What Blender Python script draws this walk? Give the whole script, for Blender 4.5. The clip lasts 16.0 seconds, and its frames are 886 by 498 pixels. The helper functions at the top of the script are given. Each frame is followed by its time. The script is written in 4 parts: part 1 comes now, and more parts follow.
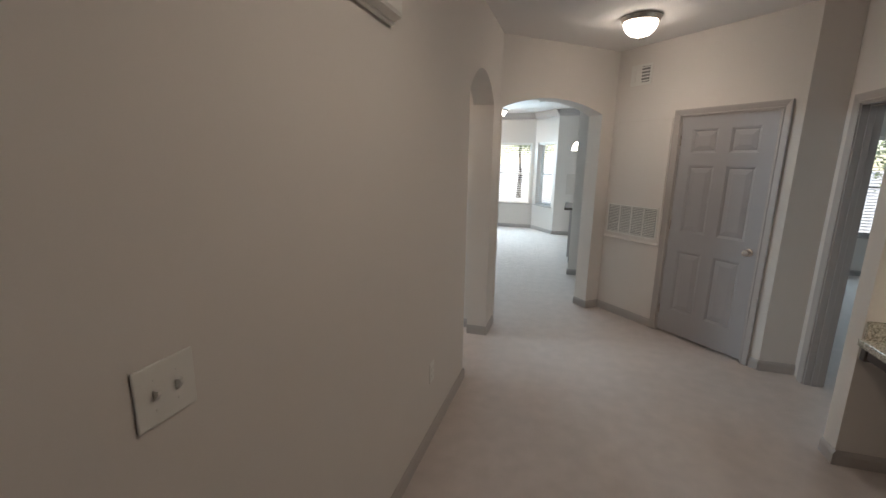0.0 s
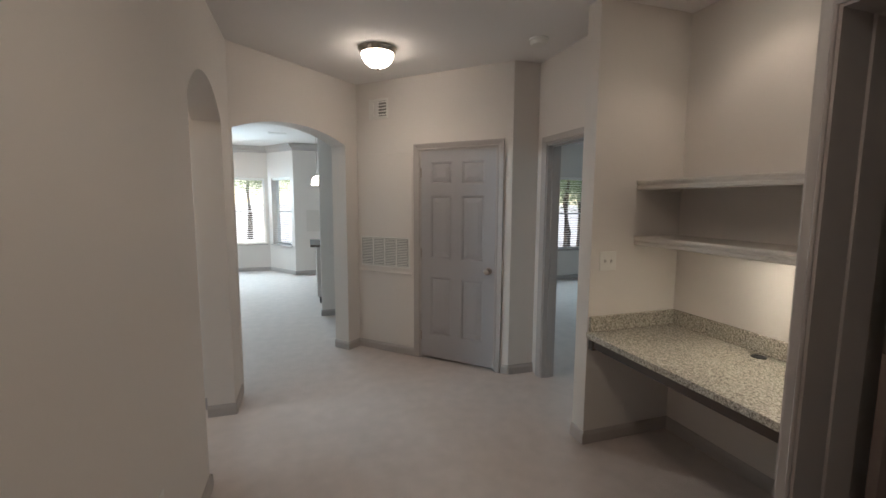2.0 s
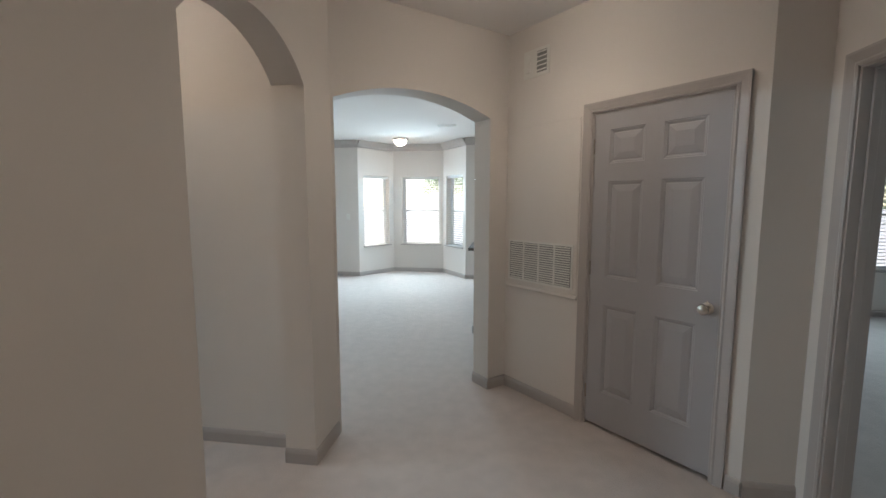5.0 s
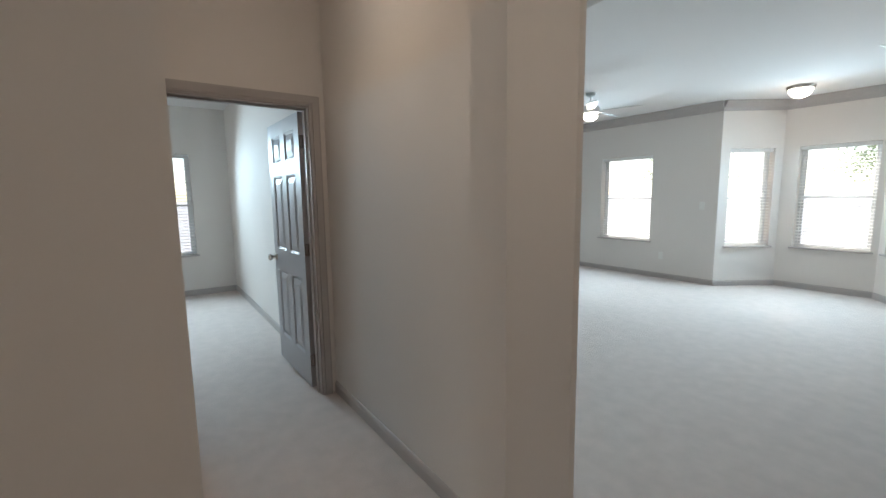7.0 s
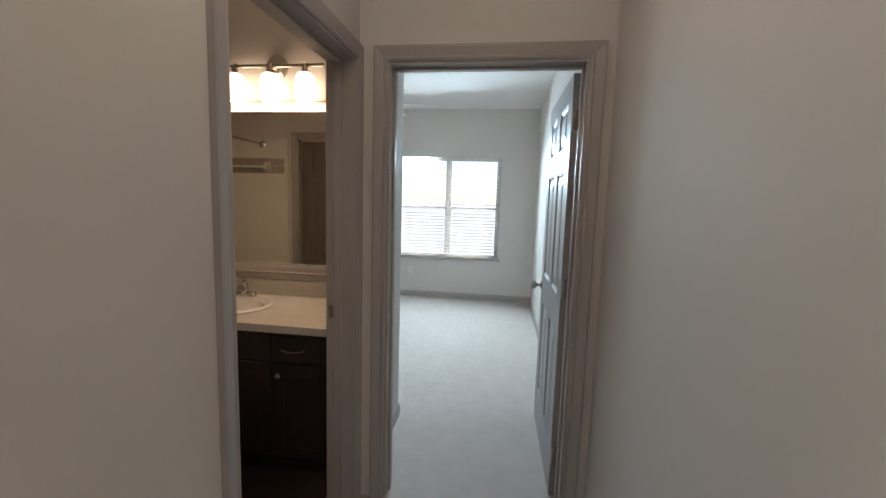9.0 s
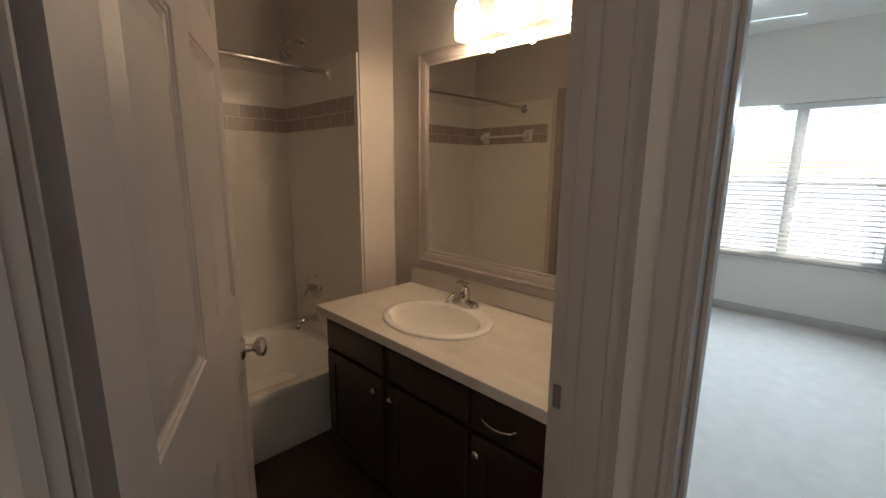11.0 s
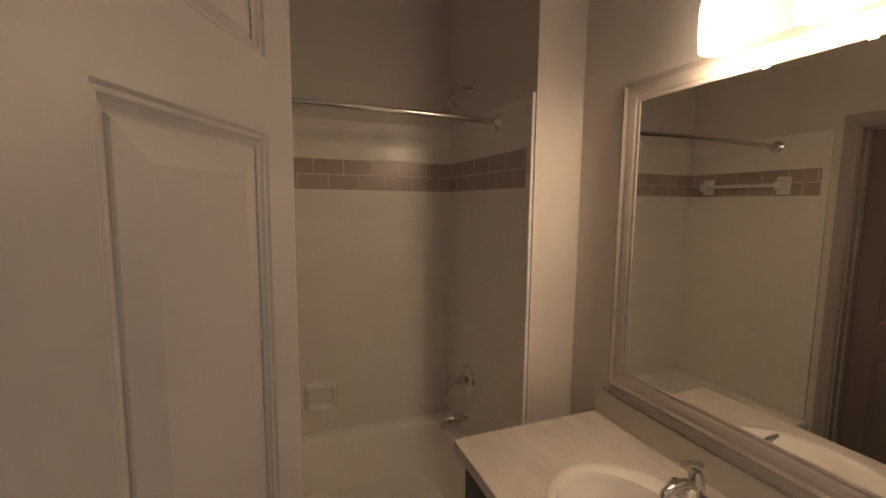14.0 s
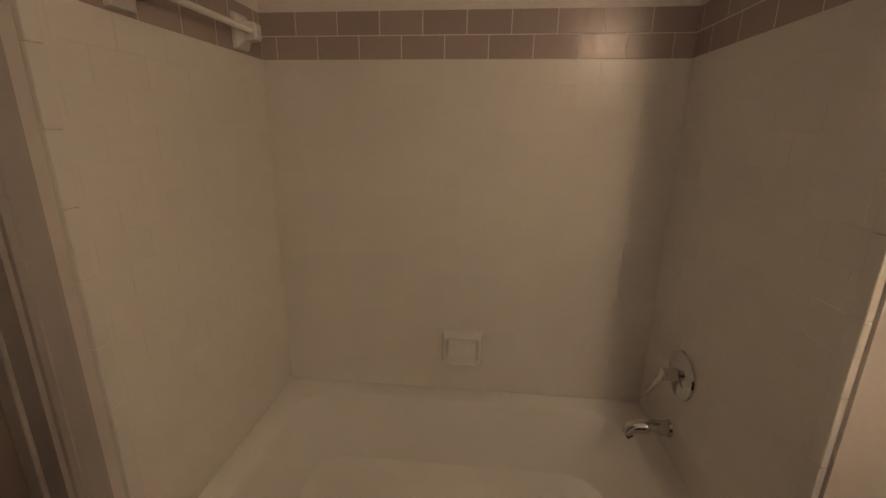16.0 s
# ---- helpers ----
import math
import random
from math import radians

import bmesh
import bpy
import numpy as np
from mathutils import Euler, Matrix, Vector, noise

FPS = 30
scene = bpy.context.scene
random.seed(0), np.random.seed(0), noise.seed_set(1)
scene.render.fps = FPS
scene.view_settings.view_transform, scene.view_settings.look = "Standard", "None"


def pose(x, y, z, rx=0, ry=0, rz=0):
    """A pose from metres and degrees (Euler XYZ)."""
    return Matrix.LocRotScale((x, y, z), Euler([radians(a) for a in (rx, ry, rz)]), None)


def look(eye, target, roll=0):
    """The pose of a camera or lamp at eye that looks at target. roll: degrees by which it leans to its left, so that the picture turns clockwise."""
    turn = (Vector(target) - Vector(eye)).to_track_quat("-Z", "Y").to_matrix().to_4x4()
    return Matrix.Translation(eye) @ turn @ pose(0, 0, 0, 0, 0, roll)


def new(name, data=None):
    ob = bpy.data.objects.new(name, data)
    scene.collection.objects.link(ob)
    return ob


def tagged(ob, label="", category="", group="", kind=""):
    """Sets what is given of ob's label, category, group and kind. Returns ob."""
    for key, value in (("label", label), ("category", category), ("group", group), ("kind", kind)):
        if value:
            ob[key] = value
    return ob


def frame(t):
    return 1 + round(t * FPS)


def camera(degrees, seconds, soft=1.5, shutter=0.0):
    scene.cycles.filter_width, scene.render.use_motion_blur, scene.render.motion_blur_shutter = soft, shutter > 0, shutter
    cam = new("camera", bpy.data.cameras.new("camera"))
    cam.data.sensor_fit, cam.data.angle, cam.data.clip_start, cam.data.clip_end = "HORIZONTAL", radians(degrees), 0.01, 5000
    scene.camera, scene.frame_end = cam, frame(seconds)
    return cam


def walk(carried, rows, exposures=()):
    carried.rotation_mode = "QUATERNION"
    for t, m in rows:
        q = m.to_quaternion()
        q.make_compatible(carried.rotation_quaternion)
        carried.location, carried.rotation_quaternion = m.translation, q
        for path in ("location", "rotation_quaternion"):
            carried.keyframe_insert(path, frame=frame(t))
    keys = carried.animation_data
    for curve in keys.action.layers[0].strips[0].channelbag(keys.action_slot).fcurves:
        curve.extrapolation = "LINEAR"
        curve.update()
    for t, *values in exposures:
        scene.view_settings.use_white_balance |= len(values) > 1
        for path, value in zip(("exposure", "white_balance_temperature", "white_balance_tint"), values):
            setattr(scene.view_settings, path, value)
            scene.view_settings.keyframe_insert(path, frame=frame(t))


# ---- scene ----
cam = camera(92.8, 16.0)
PATH = [
    (0, (0.808, 0.91, 1.626), (0.234, 2.781, 1.212), 1.0),
    (0.5, (0.759, 0.97, 1.601), (0.556, 2.928, 1.247), 0.9),
    (1, (0.753, 1.131, 1.582), (0.806, 3.103, 1.249), 0.1),
    (1.5, (0.705, 1.271, 1.568), (1.045, 3.223, 1.293), -0.0),
    (2, (0.645, 1.356, 1.554), (1.252, 3.249, 1.333), 0.3),
    (2.5, (0.636, 1.428, 1.519), (1.452, 3.245, 1.341), 0.6),
    (3, (0.684, 1.561, 1.496), (1.539, 3.361, 1.319), 0.6),
    (3.2, (0.736, 1.651, 1.491), (1.541, 3.472, 1.297), 0.6),
    (5.3, (1.193, 2.651, 1.466), (0.674, 4.571, 1.256), -0.0),
    (5.5, (1.222, 2.762, 1.461), (0.546, 4.634, 1.259), 0.0),
    (6, (1.243, 3.117, 1.457), (0.185, 4.798, 1.228), -0.6),
    (6.5, (1.173, 3.434, 1.45), (-0.2, 4.863, 1.181), -0.5),
    (7, (1.058, 3.723, 1.433), (-0.571, 4.857, 1.181), -0.8),
    (7.5, (0.828, 3.974, 1.431), (-1.008, 4.728, 1.189), 1.2),
    (8, (0.581, 4.149, 1.433), (-1.363, 4.552, 1.193), 2.5),
    (8.5, (0.303, 4.307, 1.436), (-1.683, 4.358, 1.21), 1.6),
    (9, (0.004, 4.354, 1.451), (-1.962, 4.072, 1.221), 1.7),
    (9.5, (-0.304, 4.319, 1.451), (-2.197, 3.719, 1.218), 1.5),
    (10, (-0.598, 4.267, 1.452), (-2.336, 3.308, 1.206), 0.6),
    (10.2, (-0.69, 4.238, 1.453), (-2.347, 3.146, 1.206), 0.5),
    (12.3, (-1.146, 3.743, 1.528), (-2.266, 2.155, 1.054), -0.1),
    (12.5, (-1.169, 3.73, 1.555), (-2.248, 2.093, 1.159), -0.2),
    (13, (-1.212, 3.708, 1.617), (-2.189, 1.977, 1.394), 0.3),
    (13.5, (-1.253, 3.676, 1.652), (-2.137, 1.889, 1.496), 0.8),
    (14, (-1.347, 3.51, 1.613), (-2.071, 1.658, 1.397), 0.6),
    (14.5, (-1.468, 3.285, 1.562), (-1.944, 1.366, 1.259), -0.1),
    (15, (-1.501, 3.074, 1.488), (-1.779, 1.12, 1.162), -0.4),
    (15.5, (-1.559, 2.909, 1.446), (-1.562, 0.947, 1.057), -0.3),
    (16, (-1.605, 2.823, 1.435), (-1.416, 0.906, 0.898), 0.7),
]
walk(cam, [(t, look(eye, target, roll)) for t, eye, target, roll in PATH], [(0.0, 1.65), (3.2, 1.65), (5.3, 1.52), (7.0, 1.52), (10.2, 1.64), (12.3, 1.66), (14.0, 1.66), (16.0, 1.8)])

CEIL = 2.74

# ---- light ----
world = bpy.data.worlds.new("world")
scene.world = world
world.use_nodes = True
wn = world.node_tree.nodes
sky = wn.new("ShaderNodeTexSky")
sky.sky_type = "NISHITA"
sky.sun_disc = False
sky.dust_density, sky.ozone_density = 0.5, 2.0
sky.sun_elevation = radians(41)
sky.sun_rotation = radians(-35)
wn["Background"].inputs["Strength"].default_value = 0.12
world.node_tree.links.new(sky.outputs[0], wn["Background"].inputs["Color"])
sun = new("sun", bpy.data.lights.new("sun", "SUN"))
sun.data.energy, sun.data.angle, sun.data.color = 4.2, radians(0.5), (1.0, 0.95, 0.88)
sun.matrix_world = look((-3.0, 4.3, 4.55), (0, 0, 0))


def lamp(name, place, watts, colour, size=0.06):
    ob = new(name, bpy.data.lights.new(name, "POINT"))
    ob.data.energy, ob.data.color, ob.data.shadow_soft_size = watts, colour, size
    ob.location = place
    return ob


def window_light(name, place, target, w, h, watts):
    ob = new(name, bpy.data.lights.new(name, "AREA"))
    ob.data.shape, ob.data.size, ob.data.size_y = "RECTANGLE", w, h
    ob.data.energy, ob.data.color, ob.data.spread = watts, (0.60, 0.84, 1.0), radians(130)
    ob.matrix_world = look(place, target)
    return ob


WARM = (1.0, 0.70, 0.44)


def down_lamp(name, place, watts, colour, size, cone=165, blend=0.6):
    """A bulb under its bowl or shade, whose housing keeps it from the ceiling."""
    ob = new(name, bpy.data.lights.new(name, "SPOT"))
    ob.data.energy, ob.data.color, ob.data.shadow_soft_size = watts, colour, size
    ob.data.spot_size, ob.data.spot_blend = radians(cone), blend
    ob.location = place
    return ob


SOFT_WARM = (1.0, 0.85, 0.70)
down_lamp("foyer_bulb", (1.20, 4.78, 2.56), 3.2, SOFT_WARM, 0.1)
# the entry lamp is an added fill, out of view, that evens out the near walls
down_lamp("entry_fill", (1.15, 2.10, 2.56), 3.4, SOFT_WARM, 0.1)
down_lamp("desk_bulb", (2.62, 2.95, 2.70), 1.8, (1.0, 0.84, 0.70), 0.04, 120, 0.5)
down_lamp("hall_bulb", (-0.75, 4.18, 2.56), 1.05, (1.0, 0.82, 0.62), 0.09)
down_lamp("living_bulb", (-0.88, 10.60, 2.58), 1.0, (1.0, 0.85, 0.7), 0.09)
for vy in (2.725, 2.945, 3.165):
    lamp("vanity_bulb", (-2.405, vy, 2.004), 1.15, WARM, 0.022)
# sky light, entering at the head of each window on the room side of its blind
window_light("sky_light_living", (-0.66, 11.49, 2.025), (-0.66, 10.5, 1.55), 0.82, 0.06, 19)
window_light("sky_light_bay_west", (-1.52, 11.13, 2.025), (-0.7, 10.6, 1.6), 0.66, 0.06, 4.5)
window_light("sky_light_bay_east", (0.10, 11.12, 2.025), (-0.7, 10.5, 1.6), 0.66, 0.06, 4.5)
window_light("sky_light_north", (-3.31, 10.74, 2.025), (-3.31, 9.7, 1.55), 0.92, 0.06, 20)
window_light("sky_light_bedroom", (-6.14, 3.51, 2.035), (-5.1, 3.35, 1.55), 1.45, 0.06, 33)
window_light("sky_light_guest", (5.45, 8.71, 2.025), (5.45, 7.7, 1.55), 1.5, 0.06, 12)


# ---- materials ----
def material(name, colour, rough=0.6, metal=0.0, vary=0.06, scale=3.0, grain=250.0, bump=0.0, spec=0.5, second=None, stretch=None, piece=0.0, sharp=0.0):
    m = bpy.data.materials.new(name)
    m.use_nodes = True
    nt = m.node_tree
    n, l = nt.nodes, nt.links
    b = n["Principled BSDF"]
    b.inputs["Roughness"].default_value = rough
    b.inputs["Metallic"].default_value = metal
    b.inputs["Specular IOR Level"].default_value = spec
    tc = n.new("ShaderNodeTexCoord")
    mp = n.new("ShaderNodeMapping")
    l.new(tc.outputs["Object"], mp.inputs["Vector"])
    if stretch:
        mp.inputs["Scale"].default_value = stretch
    big = n.new("ShaderNodeTexNoise")
    big.inputs["Scale"].default_value, big.inputs["Detail"].default_value = scale, 6
    l.new(mp.outputs[0], big.inputs["Vector"])
    fine = n.new("ShaderNodeTexNoise")
    fine.inputs["Scale"].default_value, fine.inputs["Detail"].default_value = grain, 3
    l.new(mp.outputs[0], fine.inputs["Vector"])
    add = n.new("ShaderNodeMix")
    add.data_type = "FLOAT"
    add.inputs[0].default_value = 0.45
    l.new(big.outputs["Fac"], add.inputs[2])
    l.new(fine.outputs["Fac"], add.inputs[3])
    ramp = n.new("ShaderNodeMix")
    ramp.data_type = "RGBA"
    two = second or colour
    ramp.inputs[6].default_value = (*[max(0, c * (1 - vary * 2)) for c in colour], 1)
    ramp.inputs[7].default_value = (*[min(1, c * (1 + vary * 2)) for c in two], 1)
    if sharp:
        cut = n.new("ShaderNodeMapRange")
        cut.inputs[1].default_value, cut.inputs[2].default_value = 0.5 - sharp, 0.5 + sharp
        l.new(add.outputs[0], cut.inputs[0])
        l.new(cut.outputs[0], ramp.inputs[0])
    else:
        l.new(add.outputs[0], ramp.inputs[0])
    out = ramp.outputs[2]
    if piece:
        info = n.new("ShaderNodeObjectInfo")
        hs = n.new("ShaderNodeHueSaturation")
        mr = n.new("ShaderNodeMapRange")
        mr.inputs[3].default_value, mr.inputs[4].default_value = 1 - piece, 1 + piece
        l.new(info.outputs["Random"], mr.inputs[0])
        l.new(mr.outputs[0], hs.inputs["Value"])
        l.new(out, hs.inputs["Color"])
        out = hs.outputs[0]
    l.new(out, b.inputs["Base Color"])
    if bump:
        bp = n.new("ShaderNodeBump")
        bp.inputs["Strength"].default_value, bp.inputs["Distance"].default_value = bump, 0.01
        l.new(fine.outputs["Fac"], bp.inputs["Height"])
        l.new(bp.outputs[0], b.inputs["Normal"])
    return m


def glow(name, colour, strength):
    m = bpy.data.materials.new(name)
    m.use_nodes = True
    b = m.node_tree.nodes["Principled BSDF"]
    b.inputs["Base Color"].default_value = (0.9, 0.88, 0.84, 1)
    b.inputs["Roughness"].default_value = 0.3
    b.inputs["Emission Color"].default_value = (*colour, 1)
    b.inputs["Emission Strength"].default_value = strength
    return m


PAINT = material("wall_paint", (0.70, 0.652, 0.612), 0.75, vary=0.012, scale=1.2, grain=160, bump=0.025, spec=0.3)
CEILING = material("ceiling_paint", (0.80, 0.77, 0.75), 0.9, vary=0.015, scale=1.5, grain=120, bump=0.12, spec=0.2)
TRIM = material("trim_paint", (0.43, 0.39, 0.37), 0.38, vary=0.02, scale=5, grain=220, bump=0.03)
DOOR = material("door_paint", (0.385, 0.368, 0.375), 0.45, vary=0.012, scale=4, grain=60, bump=0.012, stretch=(6, 6, 0.6))
CARPET = material("carpet", (0.665, 0.585, 0.545), 0.97, vary=0.11, scale=9, grain=240, bump=0.9, spec=0.1)
PLANK = material("dark_plank", (0.05, 0.032, 0.024), 0.35, vary=0.25, scale=6, grain=90, bump=0.1, stretch=(1, 12, 1), piece=0.3)
GRANITE = material("granite", (0.15, 0.13, 0.105), 0.16, vary=0.25, scale=105, grain=260, second=(0.50, 0.46, 0.39), sharp=0.16)
SHELF = material("shelf_paint", (0.60, 0.555, 0.51), 0.4, vary=0.02, scale=5, grain=200, bump=0.03)
LAMINATE = material("stone_laminate", (0.48, 0.44, 0.395), 0.28, vary=0.06, scale=5, grain=14, second=(0.72, 0.68, 0.63), stretch=(2.2, 0.5, 1))
ESPRESSO = material("espresso_wood", (0.028, 0.018, 0.015), 0.33, vary=0.3, scale=4, grain=60, bump=0.06, stretch=(8, 8, 0.7))
PORCELAIN = material("porcelain", (0.84, 0.815, 0.775), 0.09, vary=0.01, scale=2, grain=50)
ENAMEL = material("tub_enamel", (0.89, 0.87, 0.83), 0.10, vary=0.015, scale=2, grain=50)
TILE = material("white_tile", (0.86, 0.825, 0.77), 0.24, vary=0.015, scale=3, grain=40, piece=0.012)
BAND = material("taupe_tile", (0.46, 0.375, 0.34), 0.27, vary=0.05, scale=5, grain=60, piece=0.06)
GROUT = material("grout", (0.84, 0.80, 0.75), 0.7, vary=0.02, scale=9, grain=300, bump=0.2)
CHROME = material("chrome", (0.68, 0.67, 0.66), 0.06, 1.0, vary=0.01)
NICKEL = material("brushed_nickel", (0.62, 0.57, 0.52), 0.25, 1.0, vary=0.04, grain=400, stretch=(1, 1, 20))
BRONZE = material("dark_bronze", (0.10, 0.08, 0.07), 0.4, 0.7, vary=0.1)
PLASTIC = material("white_plastic", (0.74, 0.72, 0.68), 0.35, vary=0.01)
BLIND = material("blind_slat", (0.80, 0.80, 0.78), 0.45, vary=0.02, grain=90)
bt = BLIND.node_tree
through_light = bt.nodes.new("ShaderNodeBsdfTranslucent")
through_light.inputs["Color"].default_value = (0.80, 0.80, 0.78, 1)
both = bt.nodes.new("ShaderNodeMixShader")
both.inputs[0].default_value = 0.5
bt.links.new(bt.nodes["Principled BSDF"].outputs[0], both.inputs[1])
bt.links.new(through_light.outputs[0], both.inputs[2])
bt.links.new(both.outputs[0], bt.nodes["Material Output"].inputs["Surface"])
VINYL = material("window_vinyl", (0.72, 0.73, 0.74), 0.4, vary=0.02)
# grey that holds the shade of the grille and vent recesses as plain colour
SHADOW_GREY = material("duct_shade_grey", (0.27, 0.262, 0.255), 0.8, vary=0.08)
DARK = material("hollow_shade", (0.02, 0.02, 0.02), 0.8, vary=0.1)
# door colour darkened to brown; the dim shade on these leaves is painted in
SHADED_BROWN = material("shaded_door_brown", (0.24, 0.185, 0.168), 0.42, vary=0.05, scale=4, grain=60, bump=0.05, stretch=(6, 6, 0.6))
RUBBER = material("black_plastic", (0.015, 0.015, 0.015), 0.5, vary=0.1)
FAN = material("fan_white", (0.66, 0.66, 0.64), 0.4, vary=0.03, stretch=(1, 8, 1))
MIRROR = material("mirror_glass", (0.86, 0.86, 0.84), 0.0, 1.0, vary=0.0)
SHADE = glow("lit_shade", (1.0, 0.76, 0.54), 1.7)
BOWL = glow("lit_bowl", (1.0, 0.88, 0.75), 6.0)
TUBE = glow("lit_strip", (1.0, 0.93, 0.78), 9.0)
PAVING = material("paving", (0.38, 0.37, 0.36), 0.9, vary=0.1, scale=0.4, grain=12)
LEAF = material("leaf", (0.12, 0.15, 0.08), 0.6, vary=0.35, scale=0.7, grain=5)
lt = LEAF.node_tree
leaf_light = lt.nodes.new("ShaderNodeBsdfTranslucent")
leaf_light.inputs["Color"].default_value = (0.36, 0.42, 0.27, 1)
leaf_mix = lt.nodes.new("ShaderNodeMixShader")
leaf_mix.inputs[0].default_value = 0.6
lt.links.new(lt.nodes["Principled BSDF"].outputs[0], leaf_mix.inputs[1])
lt.links.new(leaf_light.outputs[0], leaf_mix.inputs[2])
lt.links.new(leaf_mix.outputs[0], lt.nodes["Material Output"].inputs["Surface"])
BARK = material("bark", (0.10, 0.075, 0.055), 0.9, vary=0.3, scale=5, grain=40, bump=0.4)
SIDING = material("siding", (0.55, 0.50, 0.43), 0.8, vary=0.06, scale=1, grain=30)
GLASS = bpy.data.materials.new("window_glass")
GLASS.use_nodes = True
gb = GLASS.node_tree.nodes["Principled BSDF"]
gb.inputs["Transmission Weight"].default_value = 1.0
gb.inputs["Roughness"].default_value = 0.0
gb.inputs["IOR"].default_value = 1.1


# ---- mesh helpers ----
def finish(name, bm, mat, parent=None, label="", smooth=False):
    bmesh.ops.recalc_face_normals(bm, faces=bm.faces)
    me = bpy.data.meshes.new(name)
    bm.to_mesh(me)
    bm.free()
    me.materials.append(mat)
    if smooth:
        me.polygons.foreach_set("use_smooth", [True] * len(me.polygons))
        me.set_sharp_from_angle(angle=radians(38))
    ob = new(name, me)
    if parent:
        ob.parent = parent
    if label:
        ob["label"] = label
    return ob


def part(name, bm, mat, parent, label="", smooth=False):
    return finish(name, bm, mat, parent, label, smooth)


def thing(name, m, label, category, group="", kind=""):
    ob = new(name)
    ob.empty_display_size = 0.1
    ob.matrix_world = m
    return tagged(ob, label, category, group, kind)


def box(bm, x0, x1, y0, y1, z0, z1, bevel=0.0, seg=1):
    if x0 > x1:
        x0, x1 = x1, x0
    if y0 > y1:
        y0, y1 = y1, y0
    r = bmesh.ops.create_cube(bm, size=1.0, matrix=Matrix.LocRotScale(((x0 + x1) / 2, (y0 + y1) / 2, (z0 + z1) / 2), None, (x1 - x0, y1 - y0, z1 - z0)))
    if bevel:
        es = list({e for v in r["verts"] for e in v.link_edges})
        bmesh.ops.bevel(bm, geom=es, offset=bevel, segments=seg, affect="EDGES", profile=0.5)
    return bm


def boxed(*a, **k):
    return box(bmesh.new(), *a, **k)


def tube(bm, p, q, r0, r1=None, n=14, caps=True):
    p, q = Vector(p), Vector(q)
    d = q - p
    m = Matrix.Translation((p + q) / 2) @ d.to_track_quat("Z", "Y").to_matrix().to_4x4()
    bmesh.ops.create_cone(bm, cap_ends=caps, segments=n, radius1=r0, radius2=r0 if r1 is None else r1, depth=d.length, matrix=m)
    return bm


def lathe(bm, profile, n=28, m=None):
    rings = []
    for r, z in profile:
        rings.append([bm.verts.new((r * math.cos(2 * math.pi * i / n), r * math.sin(2 * math.pi * i / n), z)) for i in range(n)])
    for a, b in zip(rings, rings[1:]):
        for i in range(n):
            j = (i + 1) % n
            bm.faces.new((a[i], a[j], b[j], b[i]))
    bm.faces.new(rings[0]) if profile[0][0] > 0.0005 else None
    bm.faces.new(rings[-1][::-1]) if profile[-1][0] > 0.0005 else None
    if m is not None:
        bmesh.ops.transform(bm, matrix=m, verts=[v for ring in rings for v in ring])
    return bm


def loft(bm, rings, close_first=True, close_last=True):
    vs = [[bm.verts.new(p) for p in ring] for ring in rings]
    n = len(vs[0])
    for a, b in zip(vs, vs[1:]):
        for i in range(n):
            j = (i + 1) % n
            bm.faces.new((a[i], a[j], b[j], b[i]))
    if close_first:
        bm.faces.new(vs[0])
    if close_last:
        bm.faces.new(vs[-1][::-1])
    return bm


def rounded(cx, cy, hx, hy, r, z, k=6):
    pts = []
    for sx, sy, a0 in ((1, 1, 0), (-1, 1, 90), (-1, -1, 180), (1, -1, 270)):
        for i in range(k + 1):
            a = radians(a0 + 90 * i / k)
            pts.append((cx + sx * (hx - r) + r * math.cos(a), cy + sy * (hy - r) + r * math.sin(a), z))
    return pts


def pipe(bm, pts, r, n=12):
    rings = []
    pts = [Vector(p) for p in pts]
    for i, p in enumerate(pts):
        d = (pts[min(i + 1, len(pts) - 1)] - pts[max(i - 1, 0)]).normalized()
        q = d.to_track_quat("Z", "Y")
        rr = r[i] if isinstance(r, (list, tuple)) else r
        rings.append([p + q @ Vector((rr * math.cos(2 * math.pi * j / n), rr * math.sin(2 * math.pi * j / n), 0)) for j in range(n)])
    return loft(bm, rings)


def along(a, b):
    """Frame with x along a to b, y to its left (into the wall), z up."""
    d = Vector((b[0] - a[0], b[1] - a[1], 0))
    return pose(a[0], a[1], 0, 0, 0, math.degrees(math.atan2(d.y, d.x))), d.length


